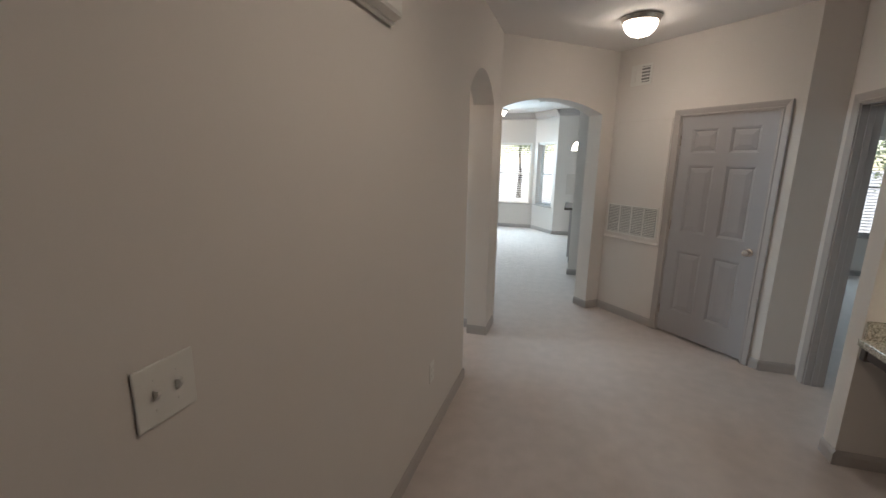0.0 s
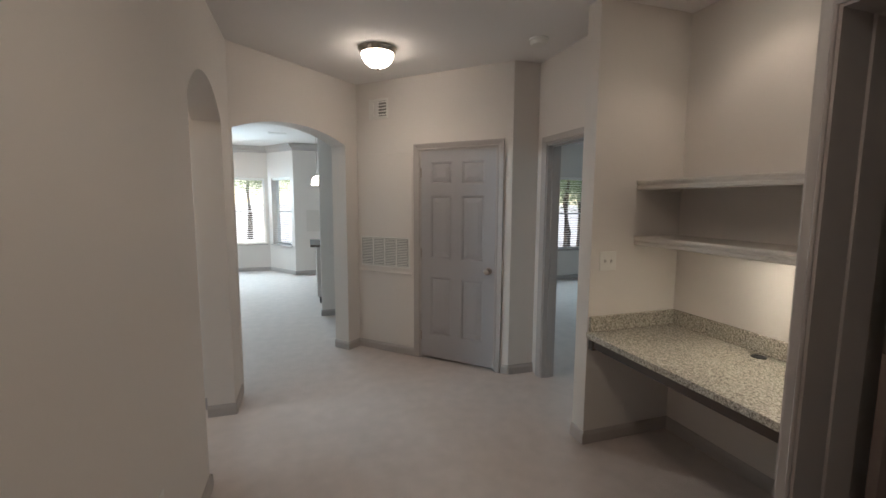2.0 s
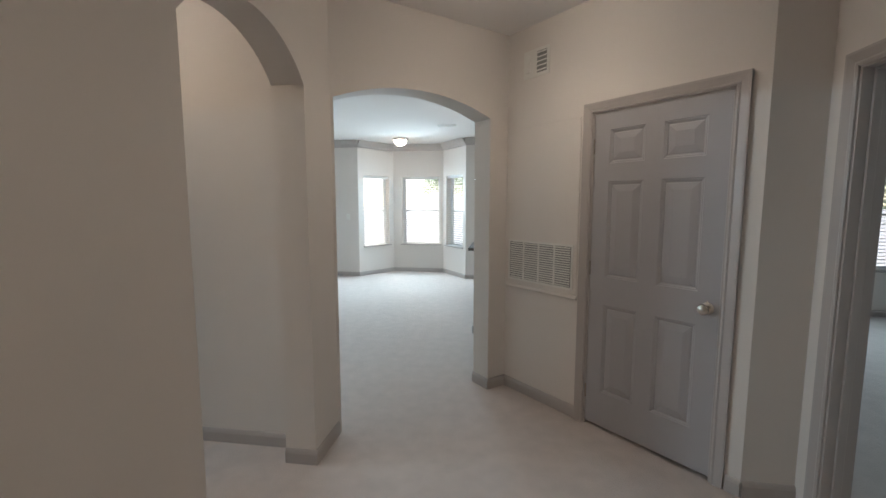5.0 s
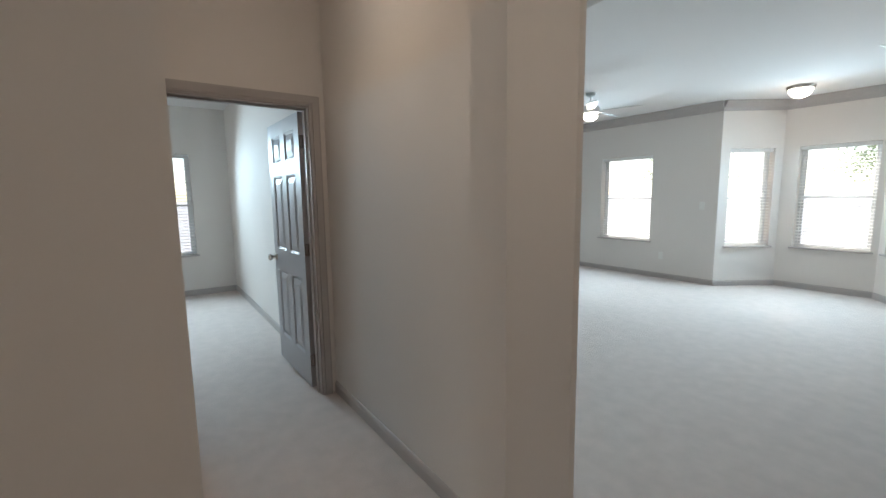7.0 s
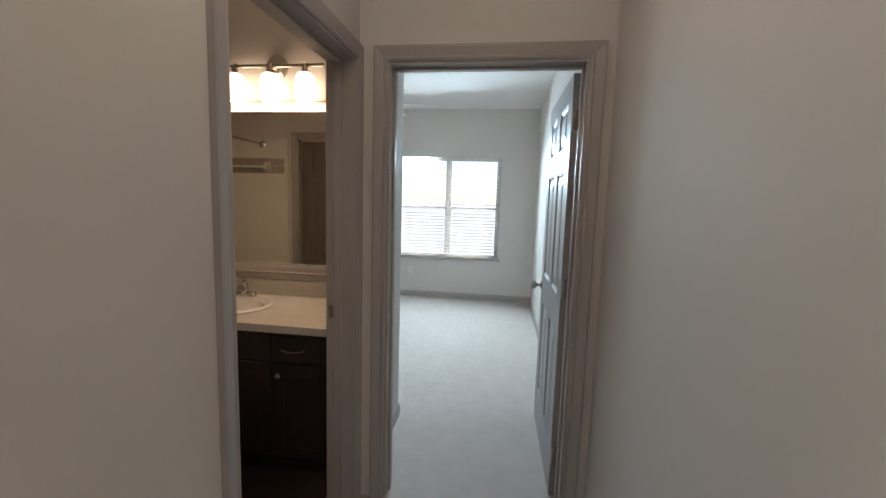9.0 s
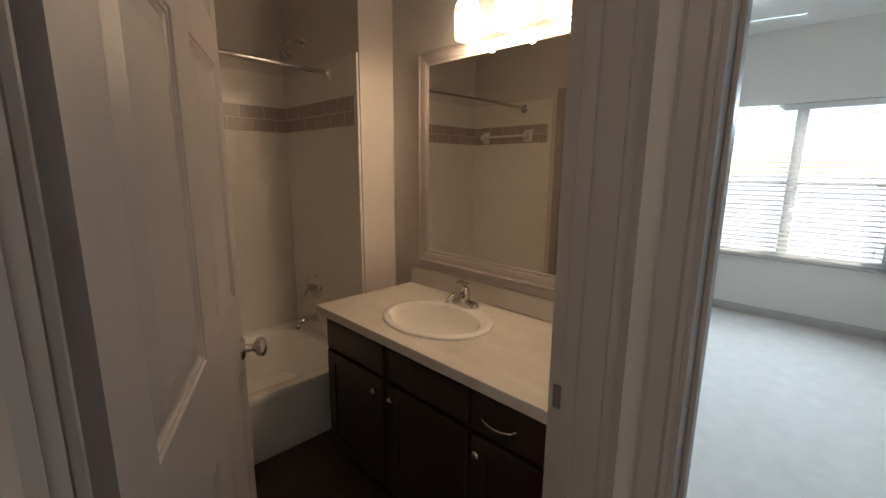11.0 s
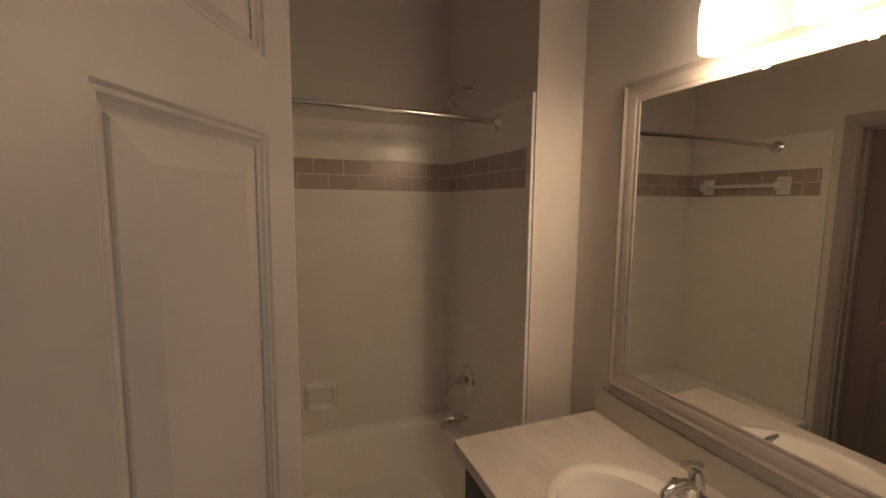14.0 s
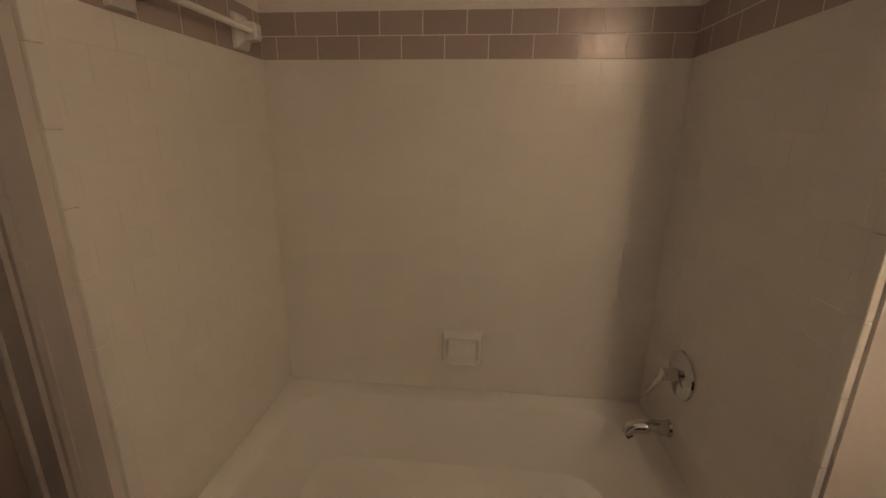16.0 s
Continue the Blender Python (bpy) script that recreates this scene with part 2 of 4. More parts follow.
def wall(name, a, b, thick, openings=(), label="painted drywall wall, cream paint, smooth matte finish", top=CEIL, mat=None):
    """Face from a to b; the thickness lies to the left. Openings: (s0, s1, z0, z1, crown) with crown above z1 for an arch."""
    m, length = along(a, b)
    bm = bmesh.new()

    def cell(pts):
        front = [bm.verts.new((s, 0, z)) for s, z in pts]
        back = [bm.verts.new((s, thick, z)) for s, z in pts]
        bm.faces.new(front)
        bm.faces.new(back[::-1])
        k = len(pts)
        for i in range(k):
            j = (i + 1) % k
            bm.faces.new((front[j], front[i], back[i], back[j]))
    s = 0.0
    for s0, s1, z0, z1, crown in sorted(openings):
        if s0 > s + 1e-4:
            cell([(s, 0), (s0, 0), (s0, top), (s, top)])
        if z0 > 0:
            cell([(s0, 0), (s1, 0), (s1, z0), (s0, z0)])
        if crown <= 0:
            cell([(s0, z1), (s1, z1), (s1, top), (s0, top)])
        else:
            w, h = (s1 - s0) / 2, crown
            rad = (w * w + h * h) / (2 * h)
            arc = []
            for i in range(25):
                x = -w + 2 * w * i / 24
                arc.append((s0 + w + x, z1 + h - rad + math.sqrt(max(0, rad * rad - x * x))))
            for p, q in zip(arc, arc[1:]):
                cell([p, q, (q[0], top), (p[0], top)])
        s = s1
    if s < length - 1e-4:
        cell([(s, 0), (length, 0), (length, top), (s, top)])
    bmesh.ops.remove_doubles(bm, verts=bm.verts, dist=1e-5)
    ob = finish(name, bm, mat or PAINT)
    ob.matrix_world = m
    return tagged(ob, label, "wall", kind="structure")


def profile_run(bm, pts, length, x0=0.0):
    """A moulding: pts are (y, z) pairs of its section, run along x."""
    return loft(bm, [[(x0, y, z) for y, z in pts], [(x0 + length, y, z) for y, z in pts]])


def baseboard(a, b, s0=0.0, s1=None, h=0.085):
    m, length = along(a, b)
    s1 = length if s1 is None else s1
    bm = profile_run(bmesh.new(), [(-0.001, 0.0), (-0.014, 0.0), (-0.014, h - 0.025), (-0.010, h - 0.012), (-0.006, h - 0.004), (-0.001, h)], s1 - s0, s0)
    ob = finish("baseboard", bm, TRIM)
    ob.matrix_world = m
    return tagged(ob, "greige painted baseboard along the foot of the wall", "baseboard", kind="structure")


def crown(a, b):
    m, length = along(a, b)
    bm = profile_run(bmesh.new(), [(-0.002, 2.738), (-0.095, 2.738), (-0.095, 2.722), (-0.082, 2.712), (-0.06, 2.675), (-0.03, 2.645), (-0.02, 2.615), (-0.012, 2.605), (-0.002, 2.600)], length + 0.02, -0.01)
    ob = finish("trim_crown", bm, TRIM)
    ob.matrix_world = m
    return tagged(ob, "grey painted crown moulding at the ceiling", "moulding", kind="structure")


# ---- setting: floor, ceiling, walls ----
bm = boxed(-6.4, 7.4, -1.3, 11.8, -0.15, 0.0)
tagged(finish("floor", bm, CARPET), "light greige cut-pile carpet, wall to wall", "carpet", kind="structure")
bm = boxed(-6.4, 7.4, -1.3, 11.8, CEIL, CEIL + 0.15)
tagged(finish("ceiling", bm, CEILING), "flat white painted ceiling with light texture", "ceiling", kind="structure")

WEST = ((0.10, -1.0), (0.10, 4.96))
ARCH_A, ARCH_B = (0.10, 4.96), (1.153, 5.877)
DIAG_A, DIAG_B = (1.153, 5.877), (2.34, 4.69)
wall("wall_foyer_west", *WEST, 0.18, [(4.77, 5.63, 0.0, 2.09, 0.20)], "cream painted foyer wall with an arched opening to the hall")
wall("wall_living_arch", ARCH_A, ARCH_B, 0.19, [(0.02, 1.224, 0.0, 2.11, 0.12)], "cream painted angled wall with a low arched opening")
wall("wall_closet", DIAG_A, DIAG_B, 0.12, [(0.751, 1.547, 0.0, 2.045, 0)], "cream painted angled wall around the closet door")
wall("wall_alcove_north", (2.34, 4.69), (2.585, 4.69), 0.12)
wall("wall_alcove_east", (2.585, 4.69), (2.585, 3.66), 0.12, [(0.15, 0.95, 0.0, 2.045, 0)], "cream painted alcove wall with a bedroom doorway")
wall("wall_nook_north", (2.305, 3.54), (3.10, 3.54), 0.12, label="cream painted partition at the end of the desk nook")
wall("wall_nook_back", (2.985, 3.54), (2.985, 2.385), 0.115, label="cream painted wall behind the built-in desk")
wall("wall_nook_south", (3.10, 2.385), (2.305, 2.385), 0.04, label="cream painted partition beside the desk nook")
wall("wall_foyer_east", (2.305, 2.345), (2.305, -1.0), 0.30, [(0.0, 0.89, 0.0, 2.20, 0)], "cream painted wall with an open doorway")
wall("wall_foyer_south", (2.60, -1.0), (-0.08, -1.0), 0.12)
wall("wall_hall_north", (-1.85, 4.77), (-0.08, 4.77), 0.14, label="cream painted wall of the short hall")
wall("wall_hall_south", (-0.08, 3.695), (-1.85, 3.695), 0.125, [(0.85, 1.72, 0.0, 2.045, 0)], "cream painted hall wall around the bathroom doorway")
wall("wall_hall_west", (-1.85, 3.572), (-1.85, 4.91), 0.12, [(0.248, 1.103, 0.0, 2.045, 0)], "cream painted wall around the bedroom doorway")
wall("wall_bath_west", (-2.50, 2.092), (-2.50, 3.60), 0.12, label="cream painted bathroom wall behind the vanity")
wall("wall_bath_faucet", (-2.28, 1.22), (-2.28, 2.092), 0.34, label="bathroom wall at the faucet end of the tub")
wall("wall_bath_south", (-0.65, 1.22), (-2.62, 1.22), 0.12, label="bathroom wall along the back of the tub")
wall("wall_bath_east", (-0.77, 3.57), (-0.77, 1.22), 0.12, [(0.55, 1.385, 0.0, 2.045, 0)], "bathroom wall around the darkened closet doorway")
wall("wall_linen", (-0.12, 3.57), (-0.12, 1.10), 0.02)
wall("wall_linen_south", (-0.12, 1.62), (-0.65, 1.62), 0.05)
wall("wall_bedroom_north", (-6.15, 4.78), (-1.97, 4.78), 0.125, label="cream painted bedroom wall")
wall("wall_bedroom_west", (-6.15, -0.2), (-6.15, 4.905), 0.18, [(2.95, 4.48, 0.61, 2.07, 0)], "cream painted bedroom wall with a twin window")
wall("wall_bedroom_entry", (-1.97, 3.70), (-2.64, 3.70), 0.10)
wall("wall_bedroom_east", (-2.64, 3.60), (-2.64, -0.2), 0.018)
wall("wall_bedroom_south", (-2.6, -0.2), (-6.3, -0.2), 0.12)
wall("wall_living_west", (-5.2, 4.91), (-5.2, 10.75), 0.15)
wall("wall_living_south", (-0.07, 4.912), (-5.3, 4.912), 0.004)
wall("wall_living_north", (-5.35, 10.75), (-1.8, 10.75), 0.2, [(1.55, 2.52, 0.61, 2.06, 0)], "cream painted living room wall with a window")
BAY = [((-1.8, 10.75), (-1.27, 11.50)), ((-1.27, 11.50), (-0.17, 11.50)), ((-0.17, 11.50), (0.38, 10.75))]
BAYWIN = [(0.14, 0.80), (0.19, 1.03), (0.13, 0.82)]
for (a, b), (s0, s1), nm in zip(BAY, BAYWIN, ("west", "middle", "east")):
    wall("wall_bay_" + nm, a, b, 0.2, [(s0, s1, 0.61, 2.06, 0)], "cream painted bay wall with a window")
wall("wall_dining_north", (0.38, 10.75), (2.62, 10.75), 0.2)
wall("wall_kitchen_east", (2.60, 10.95), (2.60, 6.0), 0.02)
wall("wall_kitchen_south", (2.62, 6.05), (1.30, 6.05), 0.12)
wall("wall_kitchen_stub", (0.80, 7.22), (1.5, 7.22), 0.14, label="white painted end of a kitchen partition wall")
wall("wall_guest_north", (2.7, 8.72), (7.2, 8.72), 0.2, [(1.95, 3.55, 0.61, 2.06, 0)], "bedroom wall with a window")
wall("wall_guest_east", (7.2, 8.9), (7.2, 3.4), 0.12)
wall("wall_guest_south", (7.2, 3.54), (3.10, 3.54), 0.12)
wall("wall_guest_west", (2.72, 4.81), (2.72, 8.72), 0.10)
wall("wall_store_north", (3.105, 2.345), (3.6, 2.345), 0.1)
wall("wall_store_east", (3.6, 2.445), (3.6, 0.3), 0.1)
wall("wall_store_south", (3.6, 0.9), (2.608, 0.9), 0.1)

for a, b, s0, s1 in (
    (*WEST, 0, 4.77), (*WEST, 5.63, 5.96), (ARCH_A, ARCH_B, 1.224, 1.389), (DIAG_A, DIAG_B, 0, 0.69), (DIAG_A, DIAG_B, 1.61, 1.679),
    ((2.34, 4.69), (2.585, 4.69), 0, 0.245), ((2.305, 3.54), (2.985, 3.54), 0, 0.68), ((2.985, 3.54), (2.985, 2.385), 0, 1.155),
    ((2.985, 2.385), (2.305, 2.385), 0, 0.66), ((2.305, 2.345), (2.305, -1), 0.96, 3.34), ((-1.85, 4.77), (-0.08, 4.77), 0, 1.77),
    ((-0.08, 3.695), (-1.85, 3.695), 0, 0.79), ((-0.08, 4.63), (0.10, 4.63), 0, 0.194), ((0.114, 3.77), (-0.08, 3.77), 0, 0.194),
    ((-6.15, 4.78), (-1.97, 4.78), 0, 4.18), ((-6.15, -0.2), (-6.15, 4.78), 0, 4.98), ((-1.97, 3.70), (-2.64, 3.70), 0, 0.67),
    ((-2.64, 3.60), (-2.64, -0.2), 0, 3.8), ((-5.2, 4.91), (-5.2, 10.75), 0, 5.84), ((-5.2, 10.75), (-1.8, 10.75), 0, 3.4),
    (*BAY[0], 0, None), (*BAY[1], 0, None), (*BAY[2], 0, None), ((0.38, 10.75), (2.60, 10.75), 0, None), ((0.786, 7.22), (1.5, 7.22), 0, None),
    ((0.80, 7.36), (0.80, 7.22), 0, None), ((2.305, 3.66), (2.305, 3.54), -0.0, 0.134),
    ((2.7, 8.72), (7.2, 8.72), 0, None), ((-2.28, 2.092), (-2.5, 2.092), 0, None),
):
    baseboard(a, b, s0, s1)
m, length = along(ARCH_A, ARCH_B)
e = m @ Vector((1.224, 0, 0))
f = m @ Vector((1.224, 0.19, 0))
baseboard((f.x, f.y), (e.x, e.y), -0.0, 0.204)
for a, b in (((-5.2, 4.91), (-5.2, 10.75)), ((-5.2, 10.75), (-1.8, 10.75)), *BAY, ((0.38, 10.75), (2.60, 10.75))):
    crown(a, b)


# ---- doors ----
def door_leaf(parent, m, width=0.80, height=2.025, hinges=True, knob_h=0.92, zs=((0.24, 0.82), (1.00, 1.60), (1.71, 1.915)), xs=None, mat=None, knobs=True):
    """Six-panel leaf: x from the hinge, y through the leaf, z up."""
    t = 0.0175
    mat = mat or DOOR
    xs = xs or [width * v for v in (0.14, 0.43, 0.57, 0.86)]
    bm = bmesh.new()
    box(bm, 0, xs[0], -t, t, 0.012, height)
    box(bm, xs[1], xs[2], -t, t, 0.012, height)
    box(bm, xs[3], width, -t, t, 0.012, height)
    for x0, x1 in ((xs[0], xs[1]), (xs[2], xs[3])):
        edges = [0.012] + [v for pr in zs for v in pr] + [height]
        for z0, z1 in zip(edges[::2], edges[1::2]):
            box(bm, x0, x1, -t, t, z0, z1)
        for z0, z1 in zs:
            box(bm, x0, x1, -0.007, 0.007, z0, z1)
            for sgn in (1, -1):
                steps = ((0.0, t), (0.004, t - 0.0035), (0.009, t - 0.0035), (0.013, t - 0.0065), (0.019, 0.0085))
                loft(bm, [[(x0 + k, sgn * y, z0 + k), (x1 - k, sgn * y, z0 + k), (x1 - k, sgn * y, z1 - k), (x0 + k, sgn * y, z1 - k)] for k, y in steps], False, False)
    leaf = part("leaf", bm, mat, parent)
    leaf.matrix_local = m
    for x0, x1 in ((xs[0], xs[1]), (xs[2], xs[3])):
        for z0, z1 in zs:
            for sgn in (1, -1):
                k, j = 0.022, 0.062
                rings = [[(x0 + a, sgn * y, z0 + a), (x1 - a, sgn * y, z0 + a), (x1 - a, sgn * y, z1 - a), (x0 + a, sgn * y, z1 - a)] for a, y in ((k, 0.0075), (k + 0.004, 0.0095), (j, 0.0165))]
                part("panel", loft(bmesh.new(), rings), mat, leaf)
    for sgn in (1, -1) if knobs else ():
        mm = pose(width - 0.055, sgn * t, knob_h, -90 * sgn, 0, 0)
        prof = [(0.033, 0), (0.033, 0.004), (0.028, 0.009), (0.012, 0.012), (0.011, 0.03), (0.016, 0.036), (0.026, 0.044), (0.029, 0.054), (0.026, 0.063), (0.016, 0.068), (0.0, 0.069)]
        part("door_knob", lathe(bmesh.new(), prof, 24, mm), NICKEL, leaf, "satin nickel round door knob", True)
    if hinges:
        for z in (0.22, 1.05, 1.82):
            bm = tube(bmesh.new(), (0.0, -t - 0.004, z - 0.045), (0.0, -t - 0.004, z + 0.045), 0.006, n=10)
            box(bm, -0.002, 0.0, -t, t, z - 0.045, z + 0.045)
            part("hinge", bm, NICKEL, leaf, "satin nickel butt hinge")
    return leaf


def door_frame(name, a, b, thick, s0, s1, ztop, label, sides=(1, 1), stop=0.04, c=0.062):
    """Casing on both faces, jamb and stop round an opening in the wall a to b."""
    m, _ = along(a, b)
    top = thing(name, m, label, "door", kind="structure")
    j = 0.016
    bm = bmesh.new()
    box(bm, s0, s0 + j, -0.002, thick + 0.002, 0.0, ztop)
    box(bm, s1 - j, s1, -0.002, thick + 0.002, 0.0, ztop)
    box(bm, s0 + j, s1 - j, -0.002, thick + 0.002, ztop - j, ztop)
    part("jamb", bm, TRIM, top)
    bm = bmesh.new()
    w = 0.011
    box(bm, s0 + j, s0 + j + w, stop, stop + (0.035 if thick < 0.2 else thick - stop), 0.0, ztop - j, 0.002)
    box(bm, s1 - j - w, s1 - j, stop, stop + (0.035 if thick < 0.2 else thick - stop), 0.0, ztop - j, 0.002)
    box(bm, s0 + j + w, s1 - j - w, stop, stop + (0.035 if thick < 0.2 else thick - stop), ztop - j - w, ztop - j, 0.002)
    part("stop", bm, TRIM, top)
    sec = ((0.0, 0.0), (0.0, 0.010), (c * 0.16, 0.015), (c * 0.29, 0.011), (c * 0.64, 0.016), (c * 0.84, 0.019), (c, 0.019), (c, 0.0))
    for y, sg, on in ((-0.001, -1, sides[0]), (thick + 0.001, 1, sides[1])):
        if not on:
            continue
        r = 0.005
        path = [(s0 + r, 0.0, -1, 0), (s0 + r, ztop - r, -1, 1), (s1 - r, ztop - r, 1, 1), (s1 - r, 0.0, 1, 0)]
        rings = [[(px + dx * u, y + sg * v, pz + dz * u) for u, v in sec] for px, pz, dx, dz in path]
        for k, nm in enumerate(("casing", "casing", "casing")):
            part(nm, loft(bmesh.new(), rings[k:k + 2]), TRIM, top)
    return top


d1 = door_frame("door_1", DIAG_A, DIAG_B, 0.12, 0.751, 1.547, 2.045, "closed six-panel closet door, light grey paint, in a moulded frame", (1, 0))
door_leaf(d1, pose(0.769, 0.0185, 0.012), 0.760, 2.02)
d2 = door_frame("door_2", (2.585, 4.69), (2.585, 3.66), 0.12, 0.15, 0.95, 2.045, "open doorway to a bedroom with grey moulded casing")
d3 = door_frame("door_3", (2.305, 2.345), (2.305, -1.0), 0.30, 0.0, 0.89, 2.20, "open six-panel door swung into a dim side room, shade painted in as brown, grey casing", (1, 0), stop=0.15, c=0.042)
door_leaf(d3, pose(0.072, 0.335, 0.004, 0, 0, 84), 0.82, 2.17, mat=SHADED_BROWN)
d4 = door_frame("door_4", (-0.08, 3.695), (-1.85, 3.695), 0.125, 0.85, 1.72, 2.045, "open six-panel bathroom door swung inward, greige casing", (1, 0), stop=0.055)
door_leaf(d4, pose(0.882, 0.126, 0.004, 0, 0, 64.1), 0.905, 2.03, knob_h=0.93, zs=((0.25, 0.88), (1.095, 1.705), (1.81, 1.95)), xs=(0.110, 0.412, 0.538, 0.822))
strike = boxed(1.7035, 1.705, 0.09, 0.115, 0.90, 0.96)
part("strike_plate", strike, NICKEL, d4, "satin nickel strike plate")
d5 = door_frame("door_5", (-1.85, 3.47), (-1.85, 4.91), 0.12, 0.35, 1.205, 2.045, "open six-panel bedroom door folded back to the wall, grey casing", stop=0.05)
door_leaf(d5, pose(1.176, 0.142, 0.004, 0, 0, 91), 0.82, 2.02)
d6 = door_frame("door_6", (-0.77, 3.57), (-0.77, 1.22), 0.12, 0.55, 1.385, 2.045, "closet doorway in greige casing, filled by an added leaf painted dark as shade", stop=0.04)
# leaf added to darken the doorway, in place of the unlit closet behind
door_leaf(d6, pose(0.569, 0.094, 0.004), 0.797, 2.02, hinges=False, mat=SHADED_BROWN, knobs=False)


# ---- windows ----
def window(name, a, b, s0, s1, z0, z1, thick, twin=False, label="white double-hung window with half-open white blinds and a grey sill"):
    m, _ = along(a, b)
    top = thing(name, m, label, "window", kind="structure")
    w = 0.035
    bm = bmesh.new()
    y0, y1 = thick - 0.09, thick - 0.03
    for x0, x1, c0, c1 in ((s0, s0 + w, z0, z1), (s1 - w, s1, z0, z1), (s0 + w, s1 - w, z0, z0 + w), (s0 + w, s1 - w, z1 - w, z1)):
        box(bm, x0, x1, y0, y1, c0, c1, 0.003)
    part("window_frame", bm, VINYL, top)
    bays = [(s0 + w, s1 - w)] if not twin else [(s0 + w, (s0 + s1) / 2 - 0.016), ((s0 + s1) / 2 + 0.016, s1 - w)]
    if twin:
        part("mullion", boxed((s0 + s1) / 2 - 0.016, (s0 + s1) / 2 + 0.016, y0, y1, z0 + w, z1 - w, 0.003), VINYL, top)
    zm = (z0 + z1) / 2
    for x0, x1 in bays:
        bm = bmesh.new()
        box(bm, x0, x1, y0 + 0.01, y0 + 0.045, zm - 0.015, zm + 0.015, 0.003)
        for q0, q1 in ((z0 + w, zm - 0.015), (zm + 0.015, z1 - w)):
            box(bm, x0, x0 + 0.028, y0 + 0.015, y0 + 0.04, q0, q1, 0.002)
            box(bm, x1 - 0.028, x1, y0 + 0.015, y0 + 0.04, q0, q1, 0.002)
        part("sash", bm, VINYL, top)
        for q0, q1 in ((z0 + w, zm - 0.015), (zm + 0.015, z1 - w)):
            g = part("pane", boxed(x0 + 0.026, x1 - 0.026, y0 + 0.025, y0 + 0.029, q0, q1), GLASS, top)
            g.visible_shadow = False
    bm = profile_run(bmesh.new(), [(-0.035, z0 - 0.022), (-0.040, z0 - 0.012), (-0.035, z0 + 0.002), (y0, z0 + 0.002), (y0, z0 - 0.002), (-0.002, z0 - 0.002), (-0.002, z0 - 0.022)], s1 - s0 + 0.06, s0 - 0.03)
    part("window_sill", bm, TRIM, top)
    blind = thing("window_blind", m, "white horizontal slat blind lowered in the window, slats open", "blind", "window blinds")
    part("headrail", boxed(s0 + 0.006, s1 - 0.006, 0.02, 0.065, z1 - 0.055, z1 - 0.004, 0.004), BLIND, blind)
    part("bottom_rail", boxed(s0 + 0.008, s1 - 0.008, 0.025, 0.06, z0 + 0.006, z0 + 0.024, 0.004), BLIND, blind)
    for sx in (s0 + 0.12, s1 - 0.12):
        part("ladder_cord", tube(bmesh.new(), (sx, 0.043, z0 + 0.02), (sx, 0.043, z1 - 0.05), 0.0012, n=6), BLIND, blind)
    sm = bmesh.new()
    hw = (s1 - s0) / 2 - 0.008
    tilt = radians(5)
    pts = []
    for i in range(5):
        u = -0.025 + 0.0125 * i
        bow = 0.003 * (1 - (u / 0.025) ** 2)
        pts.append((u * math.cos(tilt), u * math.sin(tilt) + bow))
    ring = pts + [(p[0], p[1] - 0.0022) for p in pts[::-1]]
    loft(sm, [[(-hw, y, z) for y, z in ring], [(hw, y, z) for y, z in ring]])
    first = part("slat", sm, BLIND, blind)
    n = int((z1 - z0 - 0.09) / 0.046)
    for i in range(n):
        ob = first if i == 0 else new("slat", first.data)
        ob.parent = blind
        ob.matrix_local = pose((s0 + s1) / 2, 0.043, z0 + 0.05 + i * 0.046)
    return top


window("window_1", (-5.35, 10.75), (-1.8, 10.75), 1.55, 2.52, 0.61, 2.06, 0.2)
for k, ((a, b), (s0, s1)) in enumerate(zip(BAY, BAYWIN)):
    window("window_%d" % (k + 2), a, b, s0, s1, 0.61, 2.06, 0.2)
window("window_5", (-6.15, -0.2), (-6.15, 4.905), 2.95, 4.48, 0.61, 2.07, 0.18, True, "white twin double-hung window with lowered white blinds")
window("window_6", (2.7, 8.72), (7.2, 8.72), 1.95, 3.55, 0.61, 2.06, 0.2, True)


# ---- foyer: lamps, vents, plates ----
def ceiling_light(x, y, label, r=0.148):
    top = thing("ceiling_light", pose(x, y, CEIL), label, "ceiling light", "flush ceiling lights")
    part("rim", lathe(bmesh.new(), [(r - 0.03, 0.0), (r, -0.002), (r + 0.004, -0.012), (r - 0.004, -0.022), (r - 0.006, -0.032), (r - 0.016, -0.045), (r - 0.03, -0.045)], 40), NICKEL, top, "brushed nickel rim", True)
    part("bowl", lathe(bmesh.new(), [(r - 0.022, -0.04), (r - 0.026, -0.065), (r - 0.042, -0.10), (r - 0.075, -0.13), (r - 0.115, -0.145), (0.0, -0.15)], 40), BOWL, top, "lit frosted glass bowl", True)
    part("finial", lathe(bmesh.new(), [(0.0, -0.168), (0.007, -0.164), (0.009, -0.157), (0.005, -0.151), (0.011, -0.149), (0.011, -0.146)], 16), NICKEL, top, "", True)
    return top


ceiling_light(1.20, 4.78, "brushed nickel flush ceiling light with a lit frosted bowl")
# second fixture is added, out of view, to go with the entry fill lamp
ceiling_light(1.15, 2.15, "brushed nickel flush ceiling light with a lit frosted bowl")
ceiling_light(-0.75, 4.18, "small brushed nickel flush light in the hall ceiling", 0.13)
ceiling_light(-0.88, 10.60, "bronze-rimmed flush ceiling light near the bay window")

